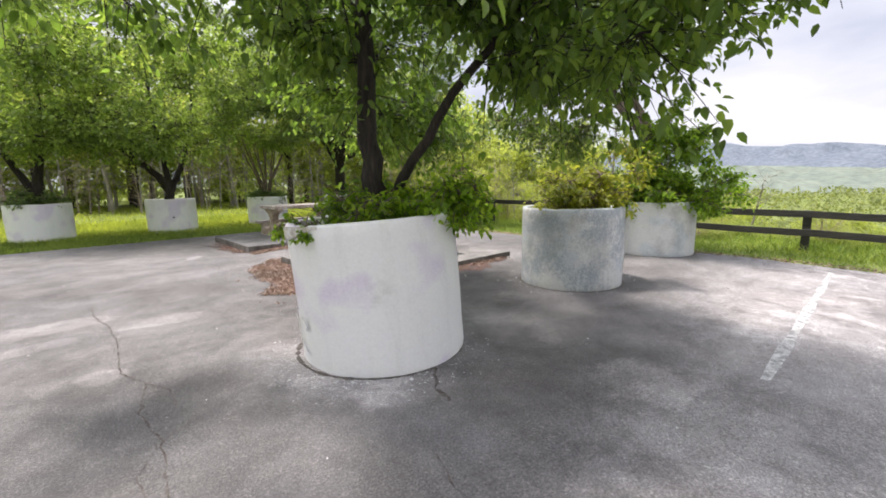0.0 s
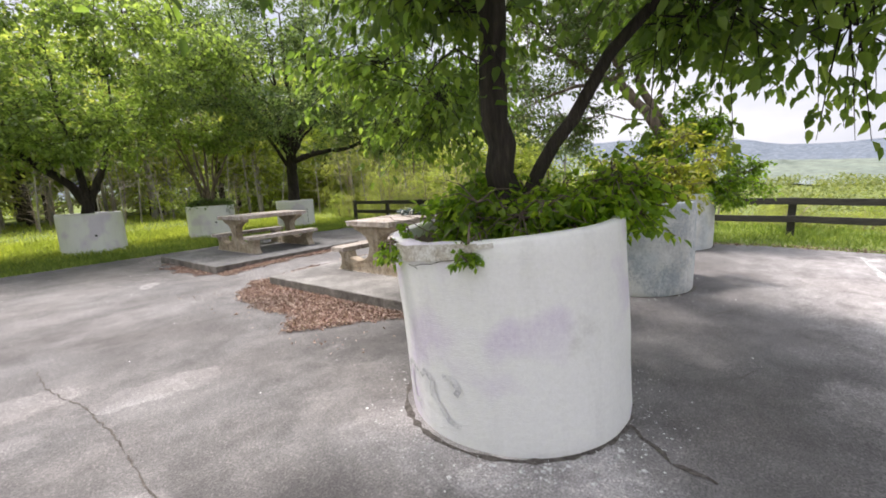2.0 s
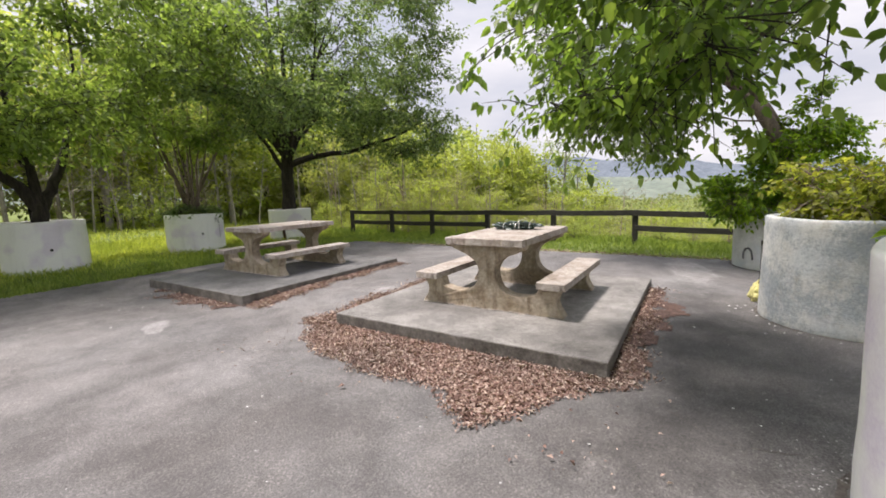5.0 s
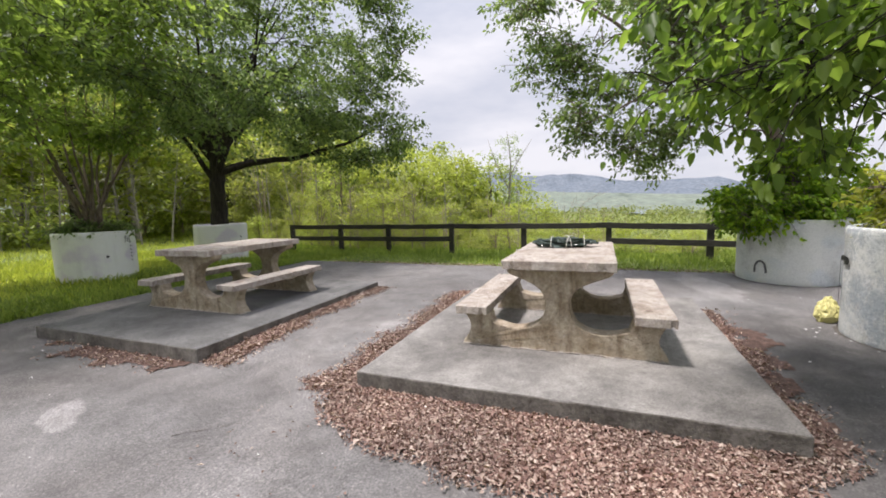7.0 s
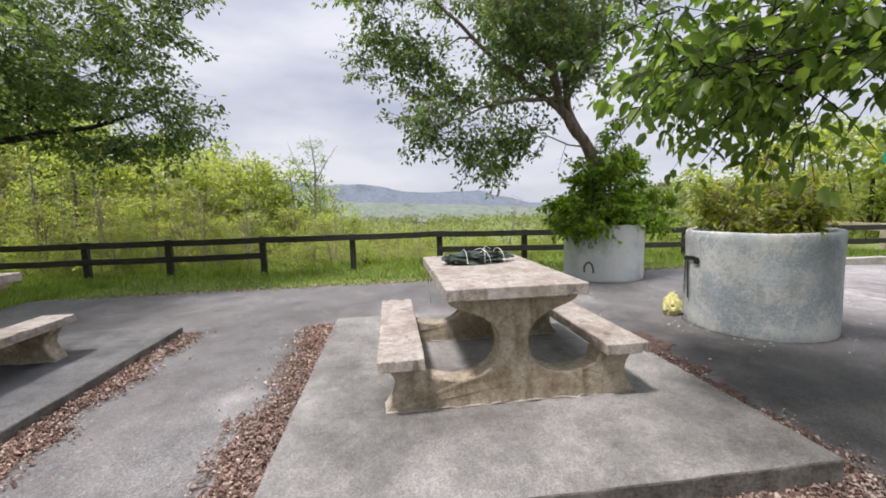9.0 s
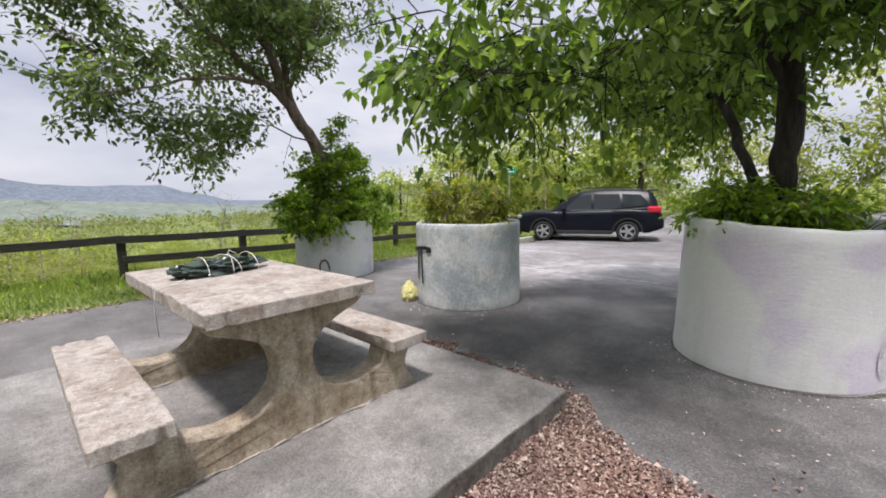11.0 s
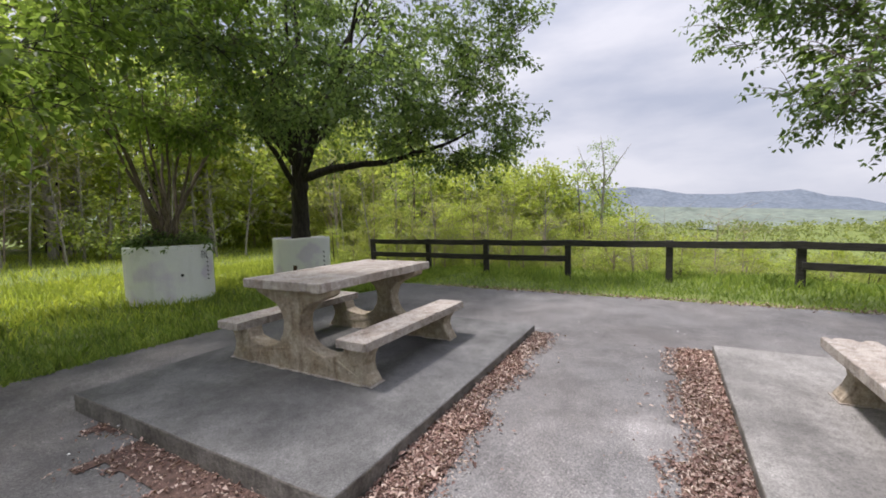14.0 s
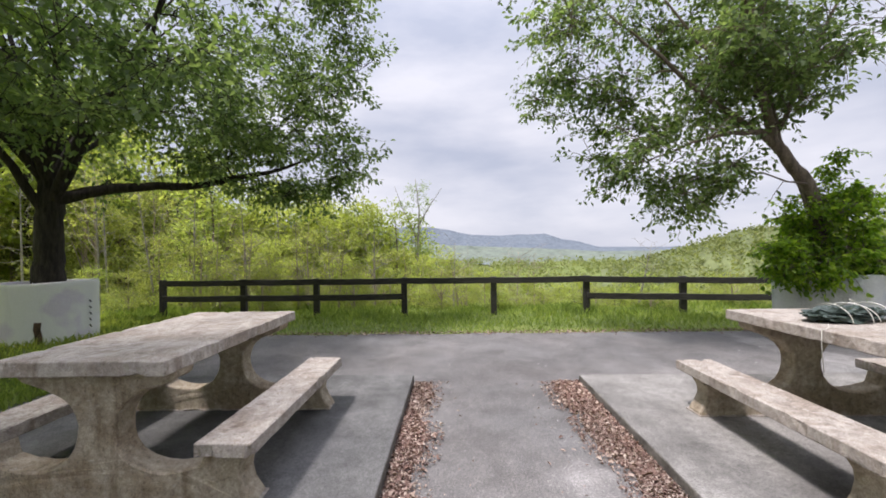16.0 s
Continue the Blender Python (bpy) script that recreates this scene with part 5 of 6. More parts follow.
wood_a = round_tree("woodland_tree", 13.0, 4.2, (0.42, 0.27), M_WOOD_LEAF, M_BARK, "tall leafy woodland tree at the meadow's edge", 57, 38, 8, 8, 0.25, 0.58, 1.5, 0.5)
wood_b = round_tree("woodland_tree", 11.0, 3.8, (0.4, 0.26), M_OLIVE, M_PALE_BARK, "tall yellow-green woodland tree at the meadow's edge", 59, 36, 8, 7, 0.22, 0.58, 1.5, 0.5)
under = round_tree("woodland_shrub", 3.4, 2.4, (0.26, 0.17), M_WOOD_LEAF, M_PALE_BARK, "leafy shrub in the wood's edge", 61, 28, 7, 6, 0.12, 0.5, 0.8, 0.3)

# the thicket's skyline falls from the woods towards the open valley: bearing and rise in degrees, seen from the tables
SKYLINE_AT = (-75, -28, -20, -9, -4, 2, 5, 8, 10, 13, 16, 20, 27, 40, 60)
SKYLINE_RISE = (-1.5, -2.6, -2.9, -3.1, -2.6, -1.4, 0.8, 3.6, 5.2, 6.2, 7.7, 9.2, 9.0, 9.0, 9.0)
stands = {"lime": [], "olive": [], "mid": []}
for k in range(104):
    az = -34 + 90 * ((k * 0.618034) % 1.0) + far_r.normal(0, 1.0)
    d = 16.0 + 20.0 * far_r.random() ** 1.2
    x, y = 2.0 + d * math.cos(radians(az)), 8.0 + d * math.sin(radians(az))
    if x < 14.8 or (y > 26 and x < 16):
        continue
    rise = float(np.interp(az, SKYLINE_AT, SKYLINE_RISE))
    h = (1.5 + d * math.tan(radians(rise)) - ground_z(x, y)) * (far_r.uniform(0.8, 1.04) if d > 23 else far_r.uniform(0.42, 0.8))
    if h > 0.9:
        kind = "olive" if (az > 30 and k % 3) or k % 6 == 0 else ("mid" if k % 7 == 3 else "lime")
        stands[kind].append((x, y, h / 6.0))


def plant(proto, places, group):
    for k, (x, y, s) in enumerate(places):
        w = min(1.35, max(0.4, s)) * far_r.uniform(0.85, 1.2)
        m = Matrix.LocRotScale((x, y, ground_z(x, y) - 0.1), Euler((0, 0, far_r.uniform(0, 6.28))), (w, w, s))
        if k == 0:
            proto.matrix_basis = m
            first = m
            tagged(proto, group=group)
        else:
            copy_thing(proto, Matrix.LocRotScale(m.translation, m.to_quaternion(), [a / b for a, b in zip(m.to_scale(), first.to_scale())]))


for k in range(34):                       # low scrub and weeds just beyond the fence
    x, y = 14.0 + 3.4 * ((k * 0.618034) % 1.0), -8 + 0.9 * k
    d, az = math.hypot(x - 2.0, y - 8.0), math.degrees(math.atan2(y - 8.0, x - 2.0))
    h = (1.5 + d * math.tan(radians(min(1.0, float(np.interp(az, SKYLINE_AT, SKYLINE_RISE))))) - ground_z(x, y)) * far_r.uniform(0.45, 0.85)
    stands["olive" if k % 3 else "mid"].append((x, y, h / 6.0))
plant(lime, stands["lime"], "slope thicket")
plant(lime_b, stands["olive"] + [(20, -15, 0.9), (26, -18, 1.0), (16, -18, 0.8), (38, -18, 1.1)], "slope thicket")
plant(mid_wood, stands["mid"], "slope thicket")
wa, wb, wu = [], [], []
for k in range(44):                       # the wood round the meadow
    u = k / 43
    x = -34 + 74 * u
    y = 37 + 5 * math.sin(k * 1.7) - (8 * max(0, u - 0.62) / 0.38)
    (wb if k % 4 == 1 else wa).append((x, y))
    if k % 3 == 0:
        wa.append((x + 2, y + 9))
    if k % 5 == 0:
        wu.append((x + 1, y - 3.2 + 0.8 * math.sin(k * 2.3)))
for k in range(30):                       # shrubs filling the shade behind the first trunks
    wu.append((-36 + 2.5 * k + 0.6 * math.sin(k * 2.1), 45 + 2.5 * math.sin(k * 1.3)))
for k in range(12):                       # and round the far side of the lot
    wa.append((-30 + 6 * math.sin(k), -26 + 5.5 * k))
for k in range(12):
    wb.append((-18 + 5.4 * k, -38 - 4 * math.sin(k * 1.3)))
    wu.append((-16 + 5.4 * k, -33.5))
wa += [(12 + 2.6 * k, -25 - 3.5 * math.sin(k * 1.9)) for k in range(10)]
scatter(wood_a, wa, "wood edge", (0.85, 1.2))
scatter(wood_b, wb, "wood edge", (0.85, 1.15))
scatter(under, wu, "wood edge", (0.8, 1.35))

# bare pale stems in the wood's edge, and single trees against the sky


def bare_tree(x, y, h, seed, label="bare pale young tree", r0=0.05, name="bare_tree", bark=None, limbs=16, wide=0.16):
    r = np.random.default_rng(seed)
    root = tagged(new(name), label, "tree", "bare stems")
    root.location = (x, y, ground_z(x, y))
    lean = r.normal(0, 0.06, 2)
    main = [((lean[0] * h * u, lean[1] * h * u, h * u - 0.3 * (u == 0)), r0 * (1 - 0.9 * u)) for u in np.linspace(0, 1, 7)]
    lines = [main]
    for k in range(limbs):
        u = r.uniform(0.12 if limbs > 20 else 0.25, 0.95)
        p = np.array([lean[0] * h * u, lean[1] * h * u, h * u])
        q = p + np.array([*r.normal(0, wide * h, 2), r.uniform(0.05, 0.2) * h])
        lines.append(bend(p, q, 0.05, r0 * 0.35 * (1 - 0.6 * u), 0.004, 4, r, 0.2))
        for j in range(3):
            e = np.array(lines[-1 - j][r.integers(2, 5)][0])
            lines.append([(tuple(e), 0.006), (tuple(e + np.array([*r.normal(0, 0.08 * h, 2), 0.07 * h])), 0.003)])
            break
    o = new("stem", tubes_mesh("stem", lines, bark or M_PALE_BARK, 5))
    o.parent = root
    return root


for k, (x, y, h) in enumerate(((2, 29.5, 5), (4.5, 29, 6), (5.5, 28.5, 4.5), (7.5, 29.5, 6), (9, 29, 4.5), (-3, 30, 6), (-6, 31, 5), (12, 28.5, 5), (15, 27.5, 5), (17, 26, 5), (0, 29.5, 5.5), (6.4, 28, 3.6), (8.2, 28.2, 3.8), (10.5, 28, 4), (13.6, 27.6, 4.2), (3.2, 28.6, 4), (18.5, 24, 5), (28.5, 8.3, 6.8), (17.2, 14.2, 3.6), (16.6, 20.5, 4.5), (16.2, 16.8, 4.2), (15.8, 18.6, 4.8), (16.4, 12.4, 3.2), (15.9, 22.0, 5.0), (17.5, 9.6, 3.0), (16.8, 3.0, 2.6))):
    bare_tree(x, y, h, 100 + k)
ivy = tree("slender_tree", (25.2, 11.6, ground_z(25.2, 11.6) + 0.4),
           [[(0, 0, -0.4, 0.11), (0.05, 0.1, 2.5, 0.09), (0, 0, 5.0, 0.07), (0.1, -0.1, 7.2, 0.04), (0.1, 0.1, 9.0, 0.01)], [(0.02, 0.05, 5.6, 0.05), (0, 0.8, 7.2, 0.03), (0, 1.3, 8.6, 0.01)], [(0.02, 0.0, 6.2, 0.05), (0, -0.7, 7.4, 0.03), (0, -1.4, 8.4, 0.01)]],
           [((0, 0, 5.0), (0.5, 0.5, 2.6), 1.0), ((0, 0.1, 7.9), (1.1, 1.3, 0.9), 0.35)], 56, 6, 6, (0.09, 0.06), M_LEAF, M_PALE_BARK, "slender ivy-clad tree with thin upper twigs", seed=71, twig_len=0.5, spread=0.12, rounded=False, low=0.5)

for k in range(30):
    bare_tree(-22 + 1.25 * k + 0.6 * math.sin(k * 3.1), 33.5 + 2.2 * math.sin(k * 1.9), 8 + 2.5 * math.sin(k * 2.7), 200 + k, "tall grey bare trunk in the wood", 0.11)

for k in range(34):                       # leafless brush under the trees
    bare_tree(-17 + 0.95 * k + 0.5 * math.sin(k * 4.3), 31.2 + 1.6 * math.sin(k * 2.3), 3.6 + 1.4 * math.sin(k * 1.7), 300 + k, "leafless brown brush in the shade of the wood", 0.045, "bare_bush", M_BROWN_BARK, 34, 0.3)

for k, (x, y, h) in enumerate(((14.6, 13.2, 2.4), (15.0, 14.6, 2.8), (14.8, 16.2, 3.0), (15.6, 12.2, 2.2), (15.4, 17.6, 3.2), (15.2, 9.4, 1.7), (17.4, 7.2, 2.6), (19.0, 6.2, 2.8))):
    bare_tree(x, y, h, 400 + k, "leafless brown bush on the bank beyond the fence", 0.03, "bare_bush", M_BROWN_BARK, 34, 0.26)

# ---- far valley, river and ridges ----
# far foliage, lightened so that its colour carries the valley haze
far_leaf = leaf_mat("haze_painted_far_leaf", (0.125, 0.152, 0.07), (0.17, 0.195, 0.088), (0.225, 0.24, 0.112), 0.7, 0.35)


def far_woods():
    """Tree crowns clothing the valley side, as many broad leaf clumps."""
    r = np.random.default_rng(91)
    at, size = [], []
    while len(at) < 6500:
        d, a = 45 + 900 * r.random() ** 1.5, r.uniform(-1.25, 0.95)
        x, y = d * math.cos(a), 5 + d * math.sin(a)
        if x < 26 or noise.noise(Vector((x * 0.016, y * 0.016, 3))) < -0.22:
            continue
        at.append((x, y, ground_z(x, y)))
        size.append((1.5 + 0.006 * d) * r.uniform(0.7, 1.3))
    at, size = np.array(at), np.array(size)
    m = 12
    p = np.repeat(at, m, 0) + unit(r.normal(0, 1, (len(at) * m, 3))) * np.repeat(size, m)[:, None] * np.array([1, 1, 0.9]) * r.uniform(0.4, 1, (len(at) * m, 1))
    p[:, 2] += np.repeat(size, m) * 1.1
    n = len(p)
    s = np.repeat(size, m) * r.uniform(0.35, 0.8, n)
    ob = new("far_woods", leaves_mesh("far_woods", p, r.normal(0, 1, (n, 3)), unit(r.normal(0, 0.6, (n, 3)) + np.array([0, 0, 1.0])), s, s * 0.7, far_leaf, 0.2, False))
    tagged(ob, "mixed spring woods clothing the valley side", "woods", kind="stuff")


far_woods()


def ridge(name, profile, dist, base, depth, dark, light, label, seed):
    """A range of hills: heights in degrees over the horizon by bearing, at one distance."""
    az = np.linspace(profile[0][0], profile[-1][0], 220)
    el = np.interp(az, [p[0] for p in profile], [p[1] for p in profile])
    v, f, rows = [], [], 7
    for k, (a, e) in enumerate(zip(az, el)):
        top = 1.5 + dist * math.tan(radians(e)) + dist * 0.0015 * noise.noise(Vector((a * 0.3, seed, 0))) + dist * 0.0012 * noise.noise(Vector((a * 2.6, seed, 0)))
        for j in range(rows):
            u = j / (rows - 1)
            d = dist - depth * (1 - u) + depth * 0.12 * noise.noise(Vector((a * 0.8, j * 0.9, seed)))
            z = base + (top - base) * (u ** 1.25)
            v.append((d * math.cos(radians(a)), 5 + d * math.sin(radians(a)), z))
    for k in range(len(az) - 1):
        for j in range(rows - 1):
            f.append((k * rows + j, (k + 1) * rows + j, (k + 1) * rows + j + 1, k * rows + j + 1))
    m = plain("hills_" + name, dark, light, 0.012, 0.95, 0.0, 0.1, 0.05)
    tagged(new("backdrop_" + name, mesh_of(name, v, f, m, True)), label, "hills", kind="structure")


# the mountain and foothill colours have the distance haze mixed in
ridge("mountain", [(-75, 0.6), (-45, 0.3), (-28, 0.05), (-19.4, 0.2), (-16.4, 1.1), (-14.8, 1.3), (-12.4, 2.15), (-10.5, 2.1), (-6, 2.0), (-2.2, 2.15), (1.6, 3.05), (4, 3.3), (6.5, 3.4), (8, 3.2), (10.5, 3.4), (13, 4.0), (25, 3.8), (60, 3.0), (90, 3.0)], 3000, -40, 900, (0.105, 0.13, 0.163), (0.14, 0.165, 0.196), "long wooded ridge under the clouds, blue-grey haze painted into its colour", 1.0)
ridge("foothill", [(-70, 0.2), (-40, -0.2), (-20, -0.4), (-10, 0.2), (0, 0.7), (6, 1.1), (15, 1.5), (40, 1.5), (80, 1.4)], 1500, -40, 600, (0.12, 0.15, 0.125), (0.175, 0.205, 0.16), "green foothills across the valley with haze painted into their colour", 4.0)
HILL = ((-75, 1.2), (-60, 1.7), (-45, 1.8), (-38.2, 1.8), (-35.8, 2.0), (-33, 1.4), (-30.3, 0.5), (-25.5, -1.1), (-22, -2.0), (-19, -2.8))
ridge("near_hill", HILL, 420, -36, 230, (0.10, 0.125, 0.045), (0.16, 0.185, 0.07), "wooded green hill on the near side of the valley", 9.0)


def hill_woods():
    """Crowns clothing the near hill's face and skyline."""
    r = np.random.default_rng(95)
    k = 3400
    a, u = r.uniform(-75, -20, k), 1 - 0.75 * r.random(k) ** 1.6
    e = np.interp(a, [p[0] for p in HILL], [p[1] for p in HILL])
    d = 420 - 230 * (1 - u)
    z = -36 + (1.5 + 420 * np.tan(np.radians(e)) + 36) * u ** 1.25
    at = np.stack([d * np.cos(np.radians(a)), 5 + d * np.sin(np.radians(a)), z], 1)
    size = r.uniform(2.2, 5.0, k)
    m = 12
    n = k * m
    p = np.repeat(at, m, 0) + unit(r.normal(0, 1, (n, 3))) * np.repeat(size, m)[:, None] * r.uniform(0.4, 1, (n, 1))
    s = np.repeat(size, m) * r.uniform(0.4, 0.8, n)
    ob = new("hill_woods", leaves_mesh("hill_woods", p, r.normal(0, 1, (n, 3)), unit(r.normal(0, 0.6, (n, 3)) + np.array([0, 0, 1.0])), s, s * 0.7, far_leaf, 0.2, False))
    tagged(ob, "olive spring woods covering the near hill", "woods", kind="stuff")


hill_woods()
bm = bmesh.new()
vs = [bm.verts.new(p) for p in ((780, -160, -27.5), (980, -150, -27.5), (980, -10, -27.5), (780, -60, -27.5))]
bm.faces.new(vs)
tagged(part("water", bm, paint("river_water", (0.2, 0.24, 0.28), 0.12)), "pale river bend shining in the valley", "water", kind="structure")

# ---- the parked car and what lies beyond the lot ----
M_CAR = paint("dark_charcoal_car_paint", (0.006, 0.0075, 0.013), 0.32)
M_CAR.node_tree.nodes["Principled BSDF"].inputs["Specular IOR Level"].default_value = 0.16
M_GLASS = paint("dark_tinted_glass", (0.02, 0.024, 0.026), 0.06)
M_TYRE = plain("black_rubber", (0.012, 0.012, 0.012), (0.03, 0.03, 0.03), 20, 0.85, 0.3, 0.003)
M_RIM = paint("silver_alloy", (0.6, 0.6, 0.62), 0.3, 0.9)
M_TAIL = paint("red_lamp_lens", (0.55, 0.015, 0.03), 0.15, 0.0, 0.6)
M_CHROME = paint("bright_trim", (0.65, 0.65, 0.66), 0.2, 0.9)


def loft(bm, rows):
    made = [[bm.verts.new(p) for p in row] for row in rows]
    n = len(made[0])
    for a, b in zip(made[:-1], made[1:]):
        for j in range(n - 1):
            bm.faces.new((a[j], a[j + 1], b[j + 1], b[j]))
    bm.faces.new(made[0])
    bm.faces.new(made[-1][::-1])
    return made


def car_wheel(root, x, side):
    bm = bmesh.new()
    rows, n = [], 32
    prof = [(0.215, -0.10), (0.30, -0.11), (0.33, -0.095), (0.34, -0.05), (0.34, 0.05), (0.33, 0.095), (0.30, 0.11), (0.215, 0.10)]
    ring = [[bm.verts.new((r * math.cos(2 * math.pi * j / n), y, r * math.sin(2 * math.pi * j / n))) for r, y in prof] for j in range(n)]
    for j in range(n):
        a, b = ring[j], ring[(j + 1) % n]
        for k in range(len(prof)):
            q = (k + 1) % len(prof)
            bm.faces.new((a[k], a[q], b[q], b[k]))
    w = part("wheel", bm, M_TYRE, root, "black tyre on a five-spoke silver rim", True)
    w.location = (x, side * 0.785, 0.34)
    bm = bmesh.new()
    for k in range(5):
        vs = block(bm, (0.115, 0, 0), (0.2, 0.03, 0.075), 0.008)
        new_vs = [v for v in vs if v.is_valid]
        bmesh.ops.rotate(bm, cent=(0, 0, 0), matrix=Matrix.Rotation(radians(72 * k), 3, "Y"), verts=new_vs)
    hub = bmesh.ops.create_cone(bm, cap_ends=True, segments=20, radius1=0.06, radius2=0.05, depth=0.05)
    bmesh.ops.rotate(bm, cent=(0, 0, 0), matrix=Matrix.Rotation(radians(90), 3, "X"), verts=hub["verts"])
    lip = [[bm.verts.new((r * math.cos(2 * math.pi * j / n), y, r * math.sin(2 * math.pi * j / n))) for r, y in ((0.225, -0.02), (0.225, 0.025), (0.205, 0.02), (0.205, -0.02))] for j in range(n)]
    for j in range(n):
        a, b = lip[j], lip[(j + 1) % n]
        for k in range(4):
            bm.faces.new((a[k], a[(k + 1) % 4], b[(k + 1) % 4], b[k]))
    rim = part("rim", bm, M_RIM, w, "silver five-spoke rim")
    rim.location = (0, side * 0.08, 0)
    bm = bmesh.new()
    disc = bmesh.ops.create_cone(bm, cap_ends=True, segments=24, radius1=0.215, radius2=0.215, depth=0.02)
    bmesh.ops.rotate(bm, cent=(0, 0, 0), matrix=Matrix.Rotation(radians(90), 3, "X"), verts=disc["verts"])
    part("brake_disc", bm, M_DARK, w)


def car(x, y, z, turn):
    root = new("parked_car")
    root.matrix_basis = pose(x, y, z, 0, 0, turn) @ Matrix.Scale(1.03, 4)
    tagged(root, "dark charcoal sport utility car parked on the lot", "car")

    def belt(u):
        return float(np.interp(u, [-2.28, -2.1, -1.4, 0.6, 1.05, 1.7, 2.1, 2.28], [0.92, 1.02, 1.05, 1.0, 1.0, 0.99, 0.94, 0.84]))

    def wide(u):
        return float(np.interp(u, [-2.28, -2.15, -1.8, 1.6, 2.05, 2.28], [0.74, 0.83, 0.90, 0.90, 0.86, 0.70]))

    def low(u):
        zl = float(np.interp(u, [-2.28, -1.9, 1.95, 2.28], [0.42, 0.30, 0.26, 0.34]))
        for a in (-1.32, 1.32):
            if abs(u - a) < 0.40:
                zl = max(zl, 0.33 + math.sqrt(0.40 ** 2 - (u - a) ** 2))
        return zl
    us = sorted(set([round(v, 3) for v in np.linspace(-2.28, 2.28, 58)] + [round(a + s * d, 3) for a in (-1.32, 1.32) for s in (-1, 1) for d in (0.395, 0.38, 0.35, 0.3, 0.2, 0.1, 0)]))
    rows = []
    for u in us:
        w, zl, zb = wide(u), low(u), belt(u)
        h = zb - zl
        half = [(w * 0.96, zl), (w, zl + 0.12 * h), (w * 1.005, zl + 0.5 * h), (w * 0.99, zl + 0.8 * h), (w * 0.955, zb - 0.02), (w * 0.9, zb), (w * 0.4, zb + 0.025)]
        rows.append([(u, -a, b) for a, b in half] + [(u, a, b) for a, b in half[::-1]])
    bm = bmesh.new()
    loft(bm, rows)
    part("body", bm, M_CAR, root, "dark charcoal painted body", True)
    bm = bmesh.new()
    block(bm, (0, 0, 0.5), (3.9, 1.3, 0.4), 0.03)
    part("underbody", bm, M_DARK, root)
    # cabin
    bm = bmesh.new()
    rows = []
    for u in np.linspace(1.08, -2.2, 40):
        zr = float(np.interp(u, [-2.2, -2.13, -1.95, -1.6, -1.0, -0.3, 0.15, 0.4, 1.08], [1.03, 1.25, 1.6, 1.66, 1.685, 1.68, 1.62, 1.50, 0.99]))
        k = (zr - 0.97) / 0.7
        rows.append([(u, -0.845, 0.96), (u, -0.845 + 0.17 * k, zr - 0.06 * k), (u, -0.845 + 0.26 * k, zr - 0.012 * k), (u, 0, zr + 0.015 * k), (u, 0.845 - 0.26 * k, zr - 0.012 * k), (u, 0.845 - 0.17 * k, zr - 0.06 * k), (u, 0.845, 0.96)])
    loft(bm, rows)
    part("cabin", bm, M_CAR, root, "painted cabin and roof", True)
    for side in (-1, 1):
        for poly in ([(0.66, 1.05), (0.28, 1.38), (0.02, 1.51), (-0.2, 1.53), (-0.22, 1.05)], [(-0.3, 1.05), (-0.28, 1.535), (-1.05, 1.53), (-1.12, 1.07)], [(-1.2, 1.09), (-1.13, 1.53), (-1.66, 1.5), (-1.9, 1.22), (-1.85, 1.17)]):
            bm = bmesh.new()
            def on(u, zz, o):
                return (u, side * (0.845 - 0.17 * (zz - 0.96) / 0.64 + o), zz)
            a = [bm.verts.new(on(u, zz, 0.012)) for u, zz in poly]
            b = [bm.verts.new(on(u, zz, -0.02)) for u, zz in poly]
            bm.faces.new(a)
            for k in range(len(poly)):
                q = (k + 1) % len(poly)
                bm.faces.new((a[k], a[q], b[q], b[k]))
            part("side_window", bm, M_GLASS, root, "dark tinted window")
        bm = bmesh.new()
        rows = [[(u, side * (0.853 + d), 1.035 + e + 0.02 * (u < -1.2) * (-(u + 1.2)) * 4) for d, e in ((0, -0.012), (0.014, -0.012), (0.014, 0.01), (0, 0.01))] for u in np.linspace(0.7, -1.9, 16)]
        loft(bm, rows)
        part("window_trim", bm, M_CHROME, root, "bright strip under the windows")
        bm = bmesh.new()
        rows = [[(u, side * 0.60 + d, float(np.interp(u, [-1.75, -1.6, 0.0, 0.15], [1.60, 1.715, 1.735, 1.64])) + e) for d, e in ((-0.02, 0), (0.02, 0), (0.015, 0.03), (-0.015, 0.03))] for u in np.linspace(-1.75, 0.15, 14)]
        loft(bm, rows)
        part("roof_rail", bm, M_DARK, root, "black roof rail")
        bm = bmesh.new()
        block(bm, (-2.06, side * 0.755, 1.03), (0.4, 0.24, 0.2), 0.05)
        part("tail_light", bm, M_TAIL, root, "red tail light")
        bm = bmesh.new()
        block(bm, (2.06, side * 0.68, 0.82), (0.34, 0.3, 0.13), 0.04)
        part("headlight", bm, M_CHROME, root, "clear headlight")
        bm = bmesh.new()
        block(bm, (0.62, side * 0.98, 1.06), (0.12, 0.2, 0.14), 0.035)
        part("wing_mirror", bm, M_CAR, root)
        for u in (0.2, -0.75):
            bm = bmesh.new()
            block(bm, (u - 0.25, side * 0.905, 0.88), (0.17, 0.03, 0.03), 0.01)
            part("door_handle", bm, M_CAR, root)
        for a in (-1.32, 1.32):
            bm = bmesh.new()
            rows = []
            for k in range(17):
                t = math.pi * k / 16
                rows.append([(a + r * math.cos(t), side * yy, 0.33 + r * math.sin(t)) for r, yy in ((0.395, 0.87), (0.395, 0.915), (0.455, 0.915), (0.455, 0.87))])
            loft(bm, rows)
            part("wheel_arch", bm, M_DARK, root, "black plastic wheel arch")
            car_wheel(root, a, side)
        bm = bmesh.new()
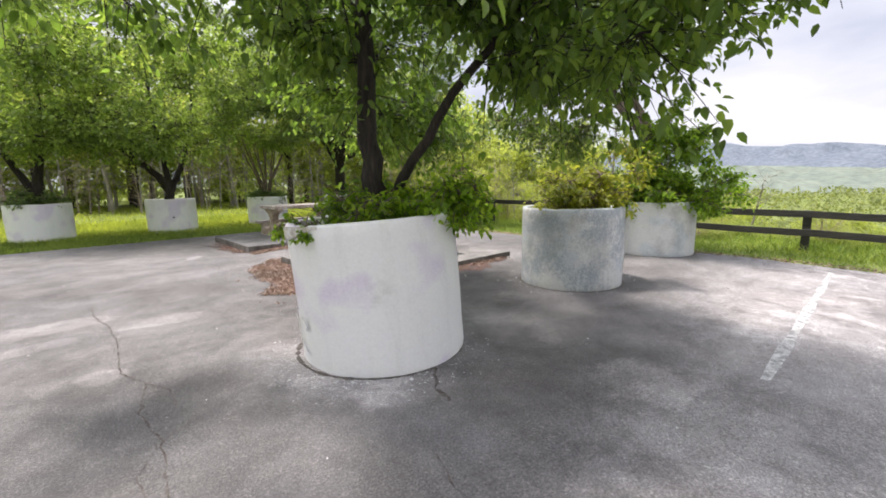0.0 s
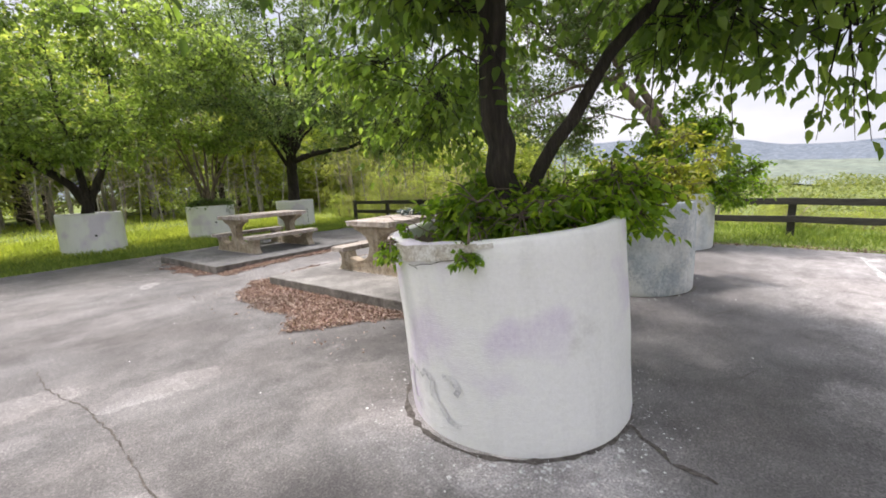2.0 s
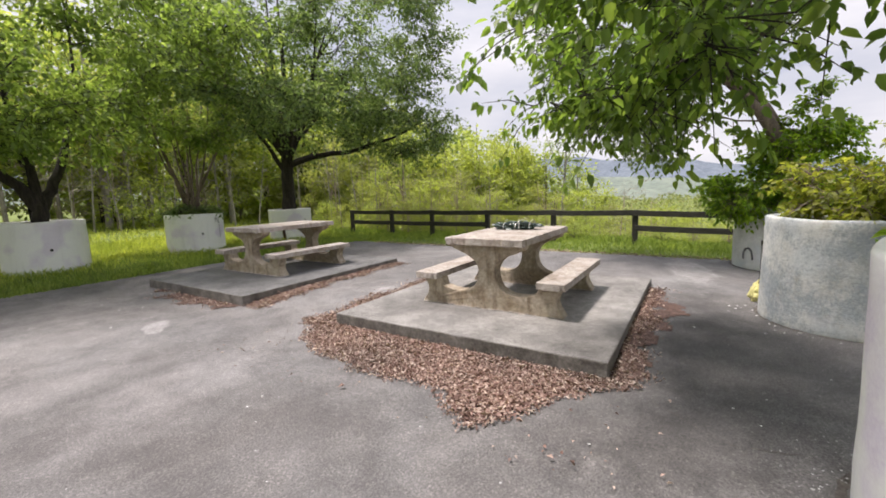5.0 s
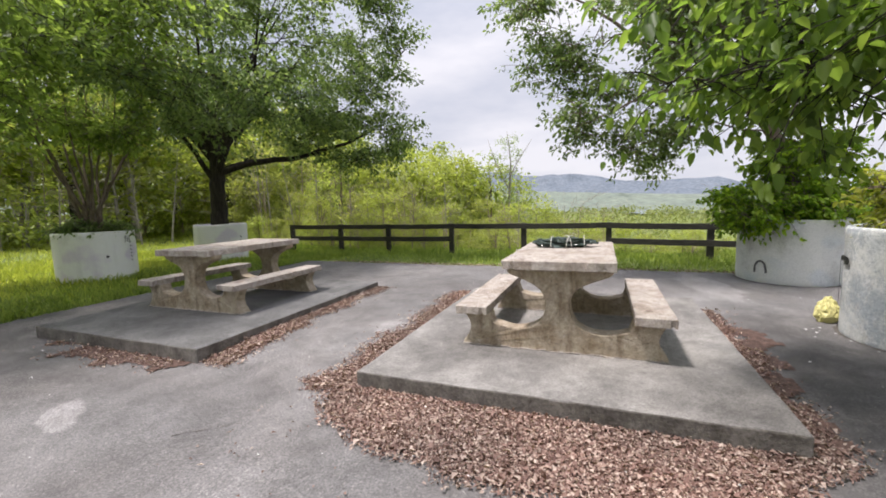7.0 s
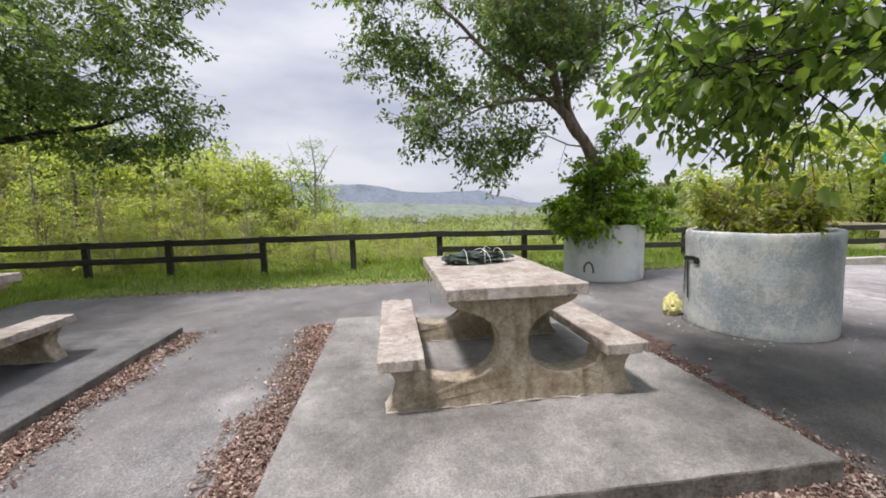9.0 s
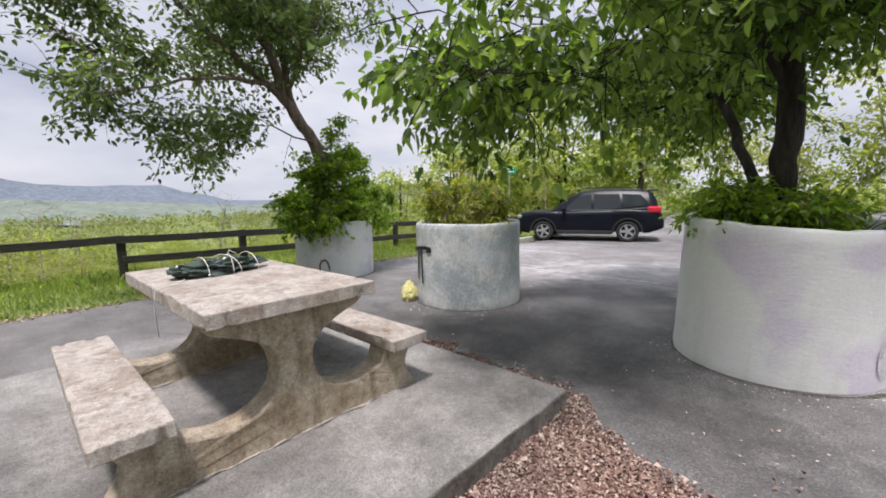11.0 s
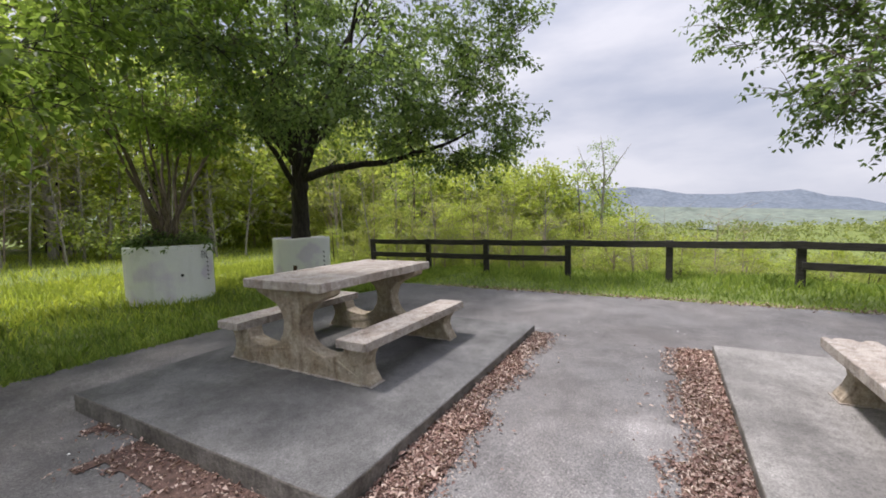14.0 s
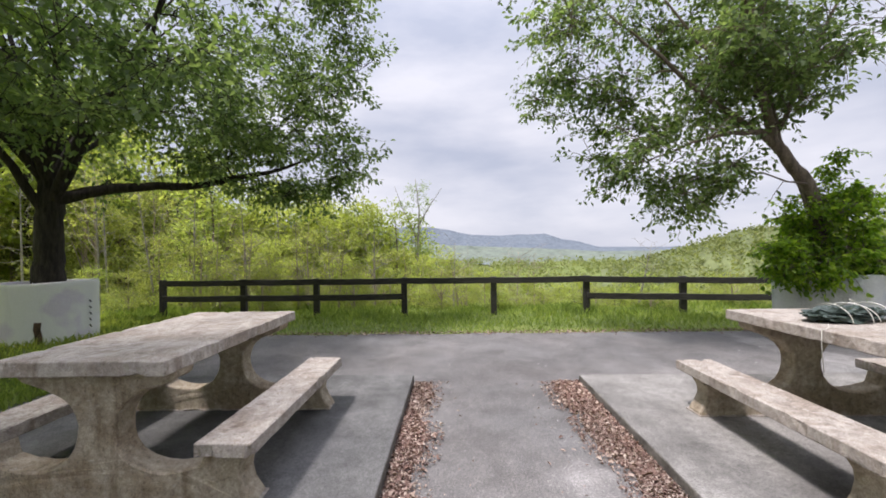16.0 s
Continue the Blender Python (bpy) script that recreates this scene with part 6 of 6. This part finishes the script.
        block(bm, (0, side * 0.885, 0.30), (1.75, 0.06, 0.12), 0.02)
        part("side_sill", bm, M_DARK, root, "black plastic sill")
    bm = bmesh.new()
    block(bm, (-2.22, 0, 0.6), (0.26, 1.66, 0.36), 0.08)
    part("rear_bumper", bm, M_CAR, root)
    bm = bmesh.new()
    block(bm, (2.2, 0, 0.48), (0.2, 1.4, 0.26), 0.06)
    part("front_bumper", bm, M_DARK, root)
    bm = bmesh.new()
    v = [bm.verts.new(p) for p in ((-1.98, -0.56, 1.54), (-1.98, 0.56, 1.54), (-2.15, 0.68, 1.2), (-2.15, -0.68, 1.2))]
    bm.faces.new(v)
    bmesh.ops.translate(bm, vec=(-0.02, 0, 0.02), verts=bm.verts)
    part("rear_window", bm, M_GLASS, root, "tinted rear window")
    bm = bmesh.new()
    block(bm, (-2.02, 0, 1.63), (0.3, 1.16, 0.04), 0.015)
    part("spoiler", bm, M_DARK, root, "black roof spoiler")
    bm = bmesh.new()
    v = [bm.verts.new(p) for p in ((0.32, -0.58, 1.555), (0.32, 0.58, 1.555), (1.02, 0.72, 1.05), (1.02, -0.72, 1.05))]
    bm.faces.new(v)
    bmesh.ops.translate(bm, vec=(0.03, 0, 0.02), verts=bm.verts)
    part("windscreen", bm, M_GLASS, root, "dark windscreen")
    bm = bmesh.new()
    block(bm, (-2.29, 0, 0.86), (0.02, 0.34, 0.16), 0.005)
    part("number_plate", bm, M_CHROME, root, "pale blank number plate")


car(8.06, -6.54, lot_z(-6.54), 19.5)

# kerb along the far part of the lot
M_KERB = plain("pale_concrete_kerb", (0.3, 0.29, 0.27), (0.5, 0.48, 0.45), 4, 0.85, 0.4, 0.005)
kerb = tagged(new("kerb"), "pale concrete kerb along the lot edge", "kerb", kind="structure")
for k in range(9):
    bm = bmesh.new()
    block(bm, (9.45 + 0.02 * k, -3.4 - 1.52 * k, lot_z(-3.4 - 1.52 * k) + 0.03), (0.15, 1.5, 0.2), 0.02)
    part("kerb_stone", bm, M_KERB, kerb)

# pale timber guard rail and a green road sign far off
M_TIMBER = plain("pale_timber", (0.3, 0.25, 0.18), (0.5, 0.43, 0.33), 8, 0.85, 0.4, 0.004)
rail = tagged(new("guard_rail"), "pale timber guard rail beyond the parked car", "guard rail")
rail.location = (12.4, -9.8, ground_z(12.4, -9.8))
for k in range(4):
    bm = bmesh.new()
    block(bm, (-3 + 2 * k, 0.1, 0.35), (0.18, 0.18, 0.9), 0.01)
    part("post", bm, M_TIMBER, rail)
bm = bmesh.new()
block(bm, (0, 0, 0.68), (7.4, 0.1, 0.28), 0.012)
part("beam", bm, M_TIMBER, rail)
sign = tagged(new("road_sign"), "small green road sign on a grey post", "sign")
sign.location = (19.0, -18.0, ground_z(19, -18))
sign.rotation_euler = (0, 0, radians(33))
h = 3.55 - sign.location.z
bm = bmesh.new()
block(bm, (0, 0, h / 2), (0.07, 0.07, h + 0.3), 0.005)
part("post", bm, paint("galvanised_steel", (0.4, 0.4, 0.4), 0.5, 0.6), sign)
bm = bmesh.new()
block(bm, (0, 0.05, h - 0.25), (0.95, 0.02, 0.5), 0.008)
part("panel", bm, paint("green_sign_paint", (0.0, 0.28, 0.17), 0.5), sign, "green sign panel")
M_LETTER = paint("white_sign_paint", (0.75, 0.75, 0.75), 0.5)
for k, (w, dz) in enumerate(((0.6, -0.13), (0.7, -0.33))):
    bm = bmesh.new()
    block(bm, (0, 0.065, h + dz), (w, 0.006, 0.08))
    part("lettering_bar", bm, M_LETTER, sign, "white bar of unreadable lettering")
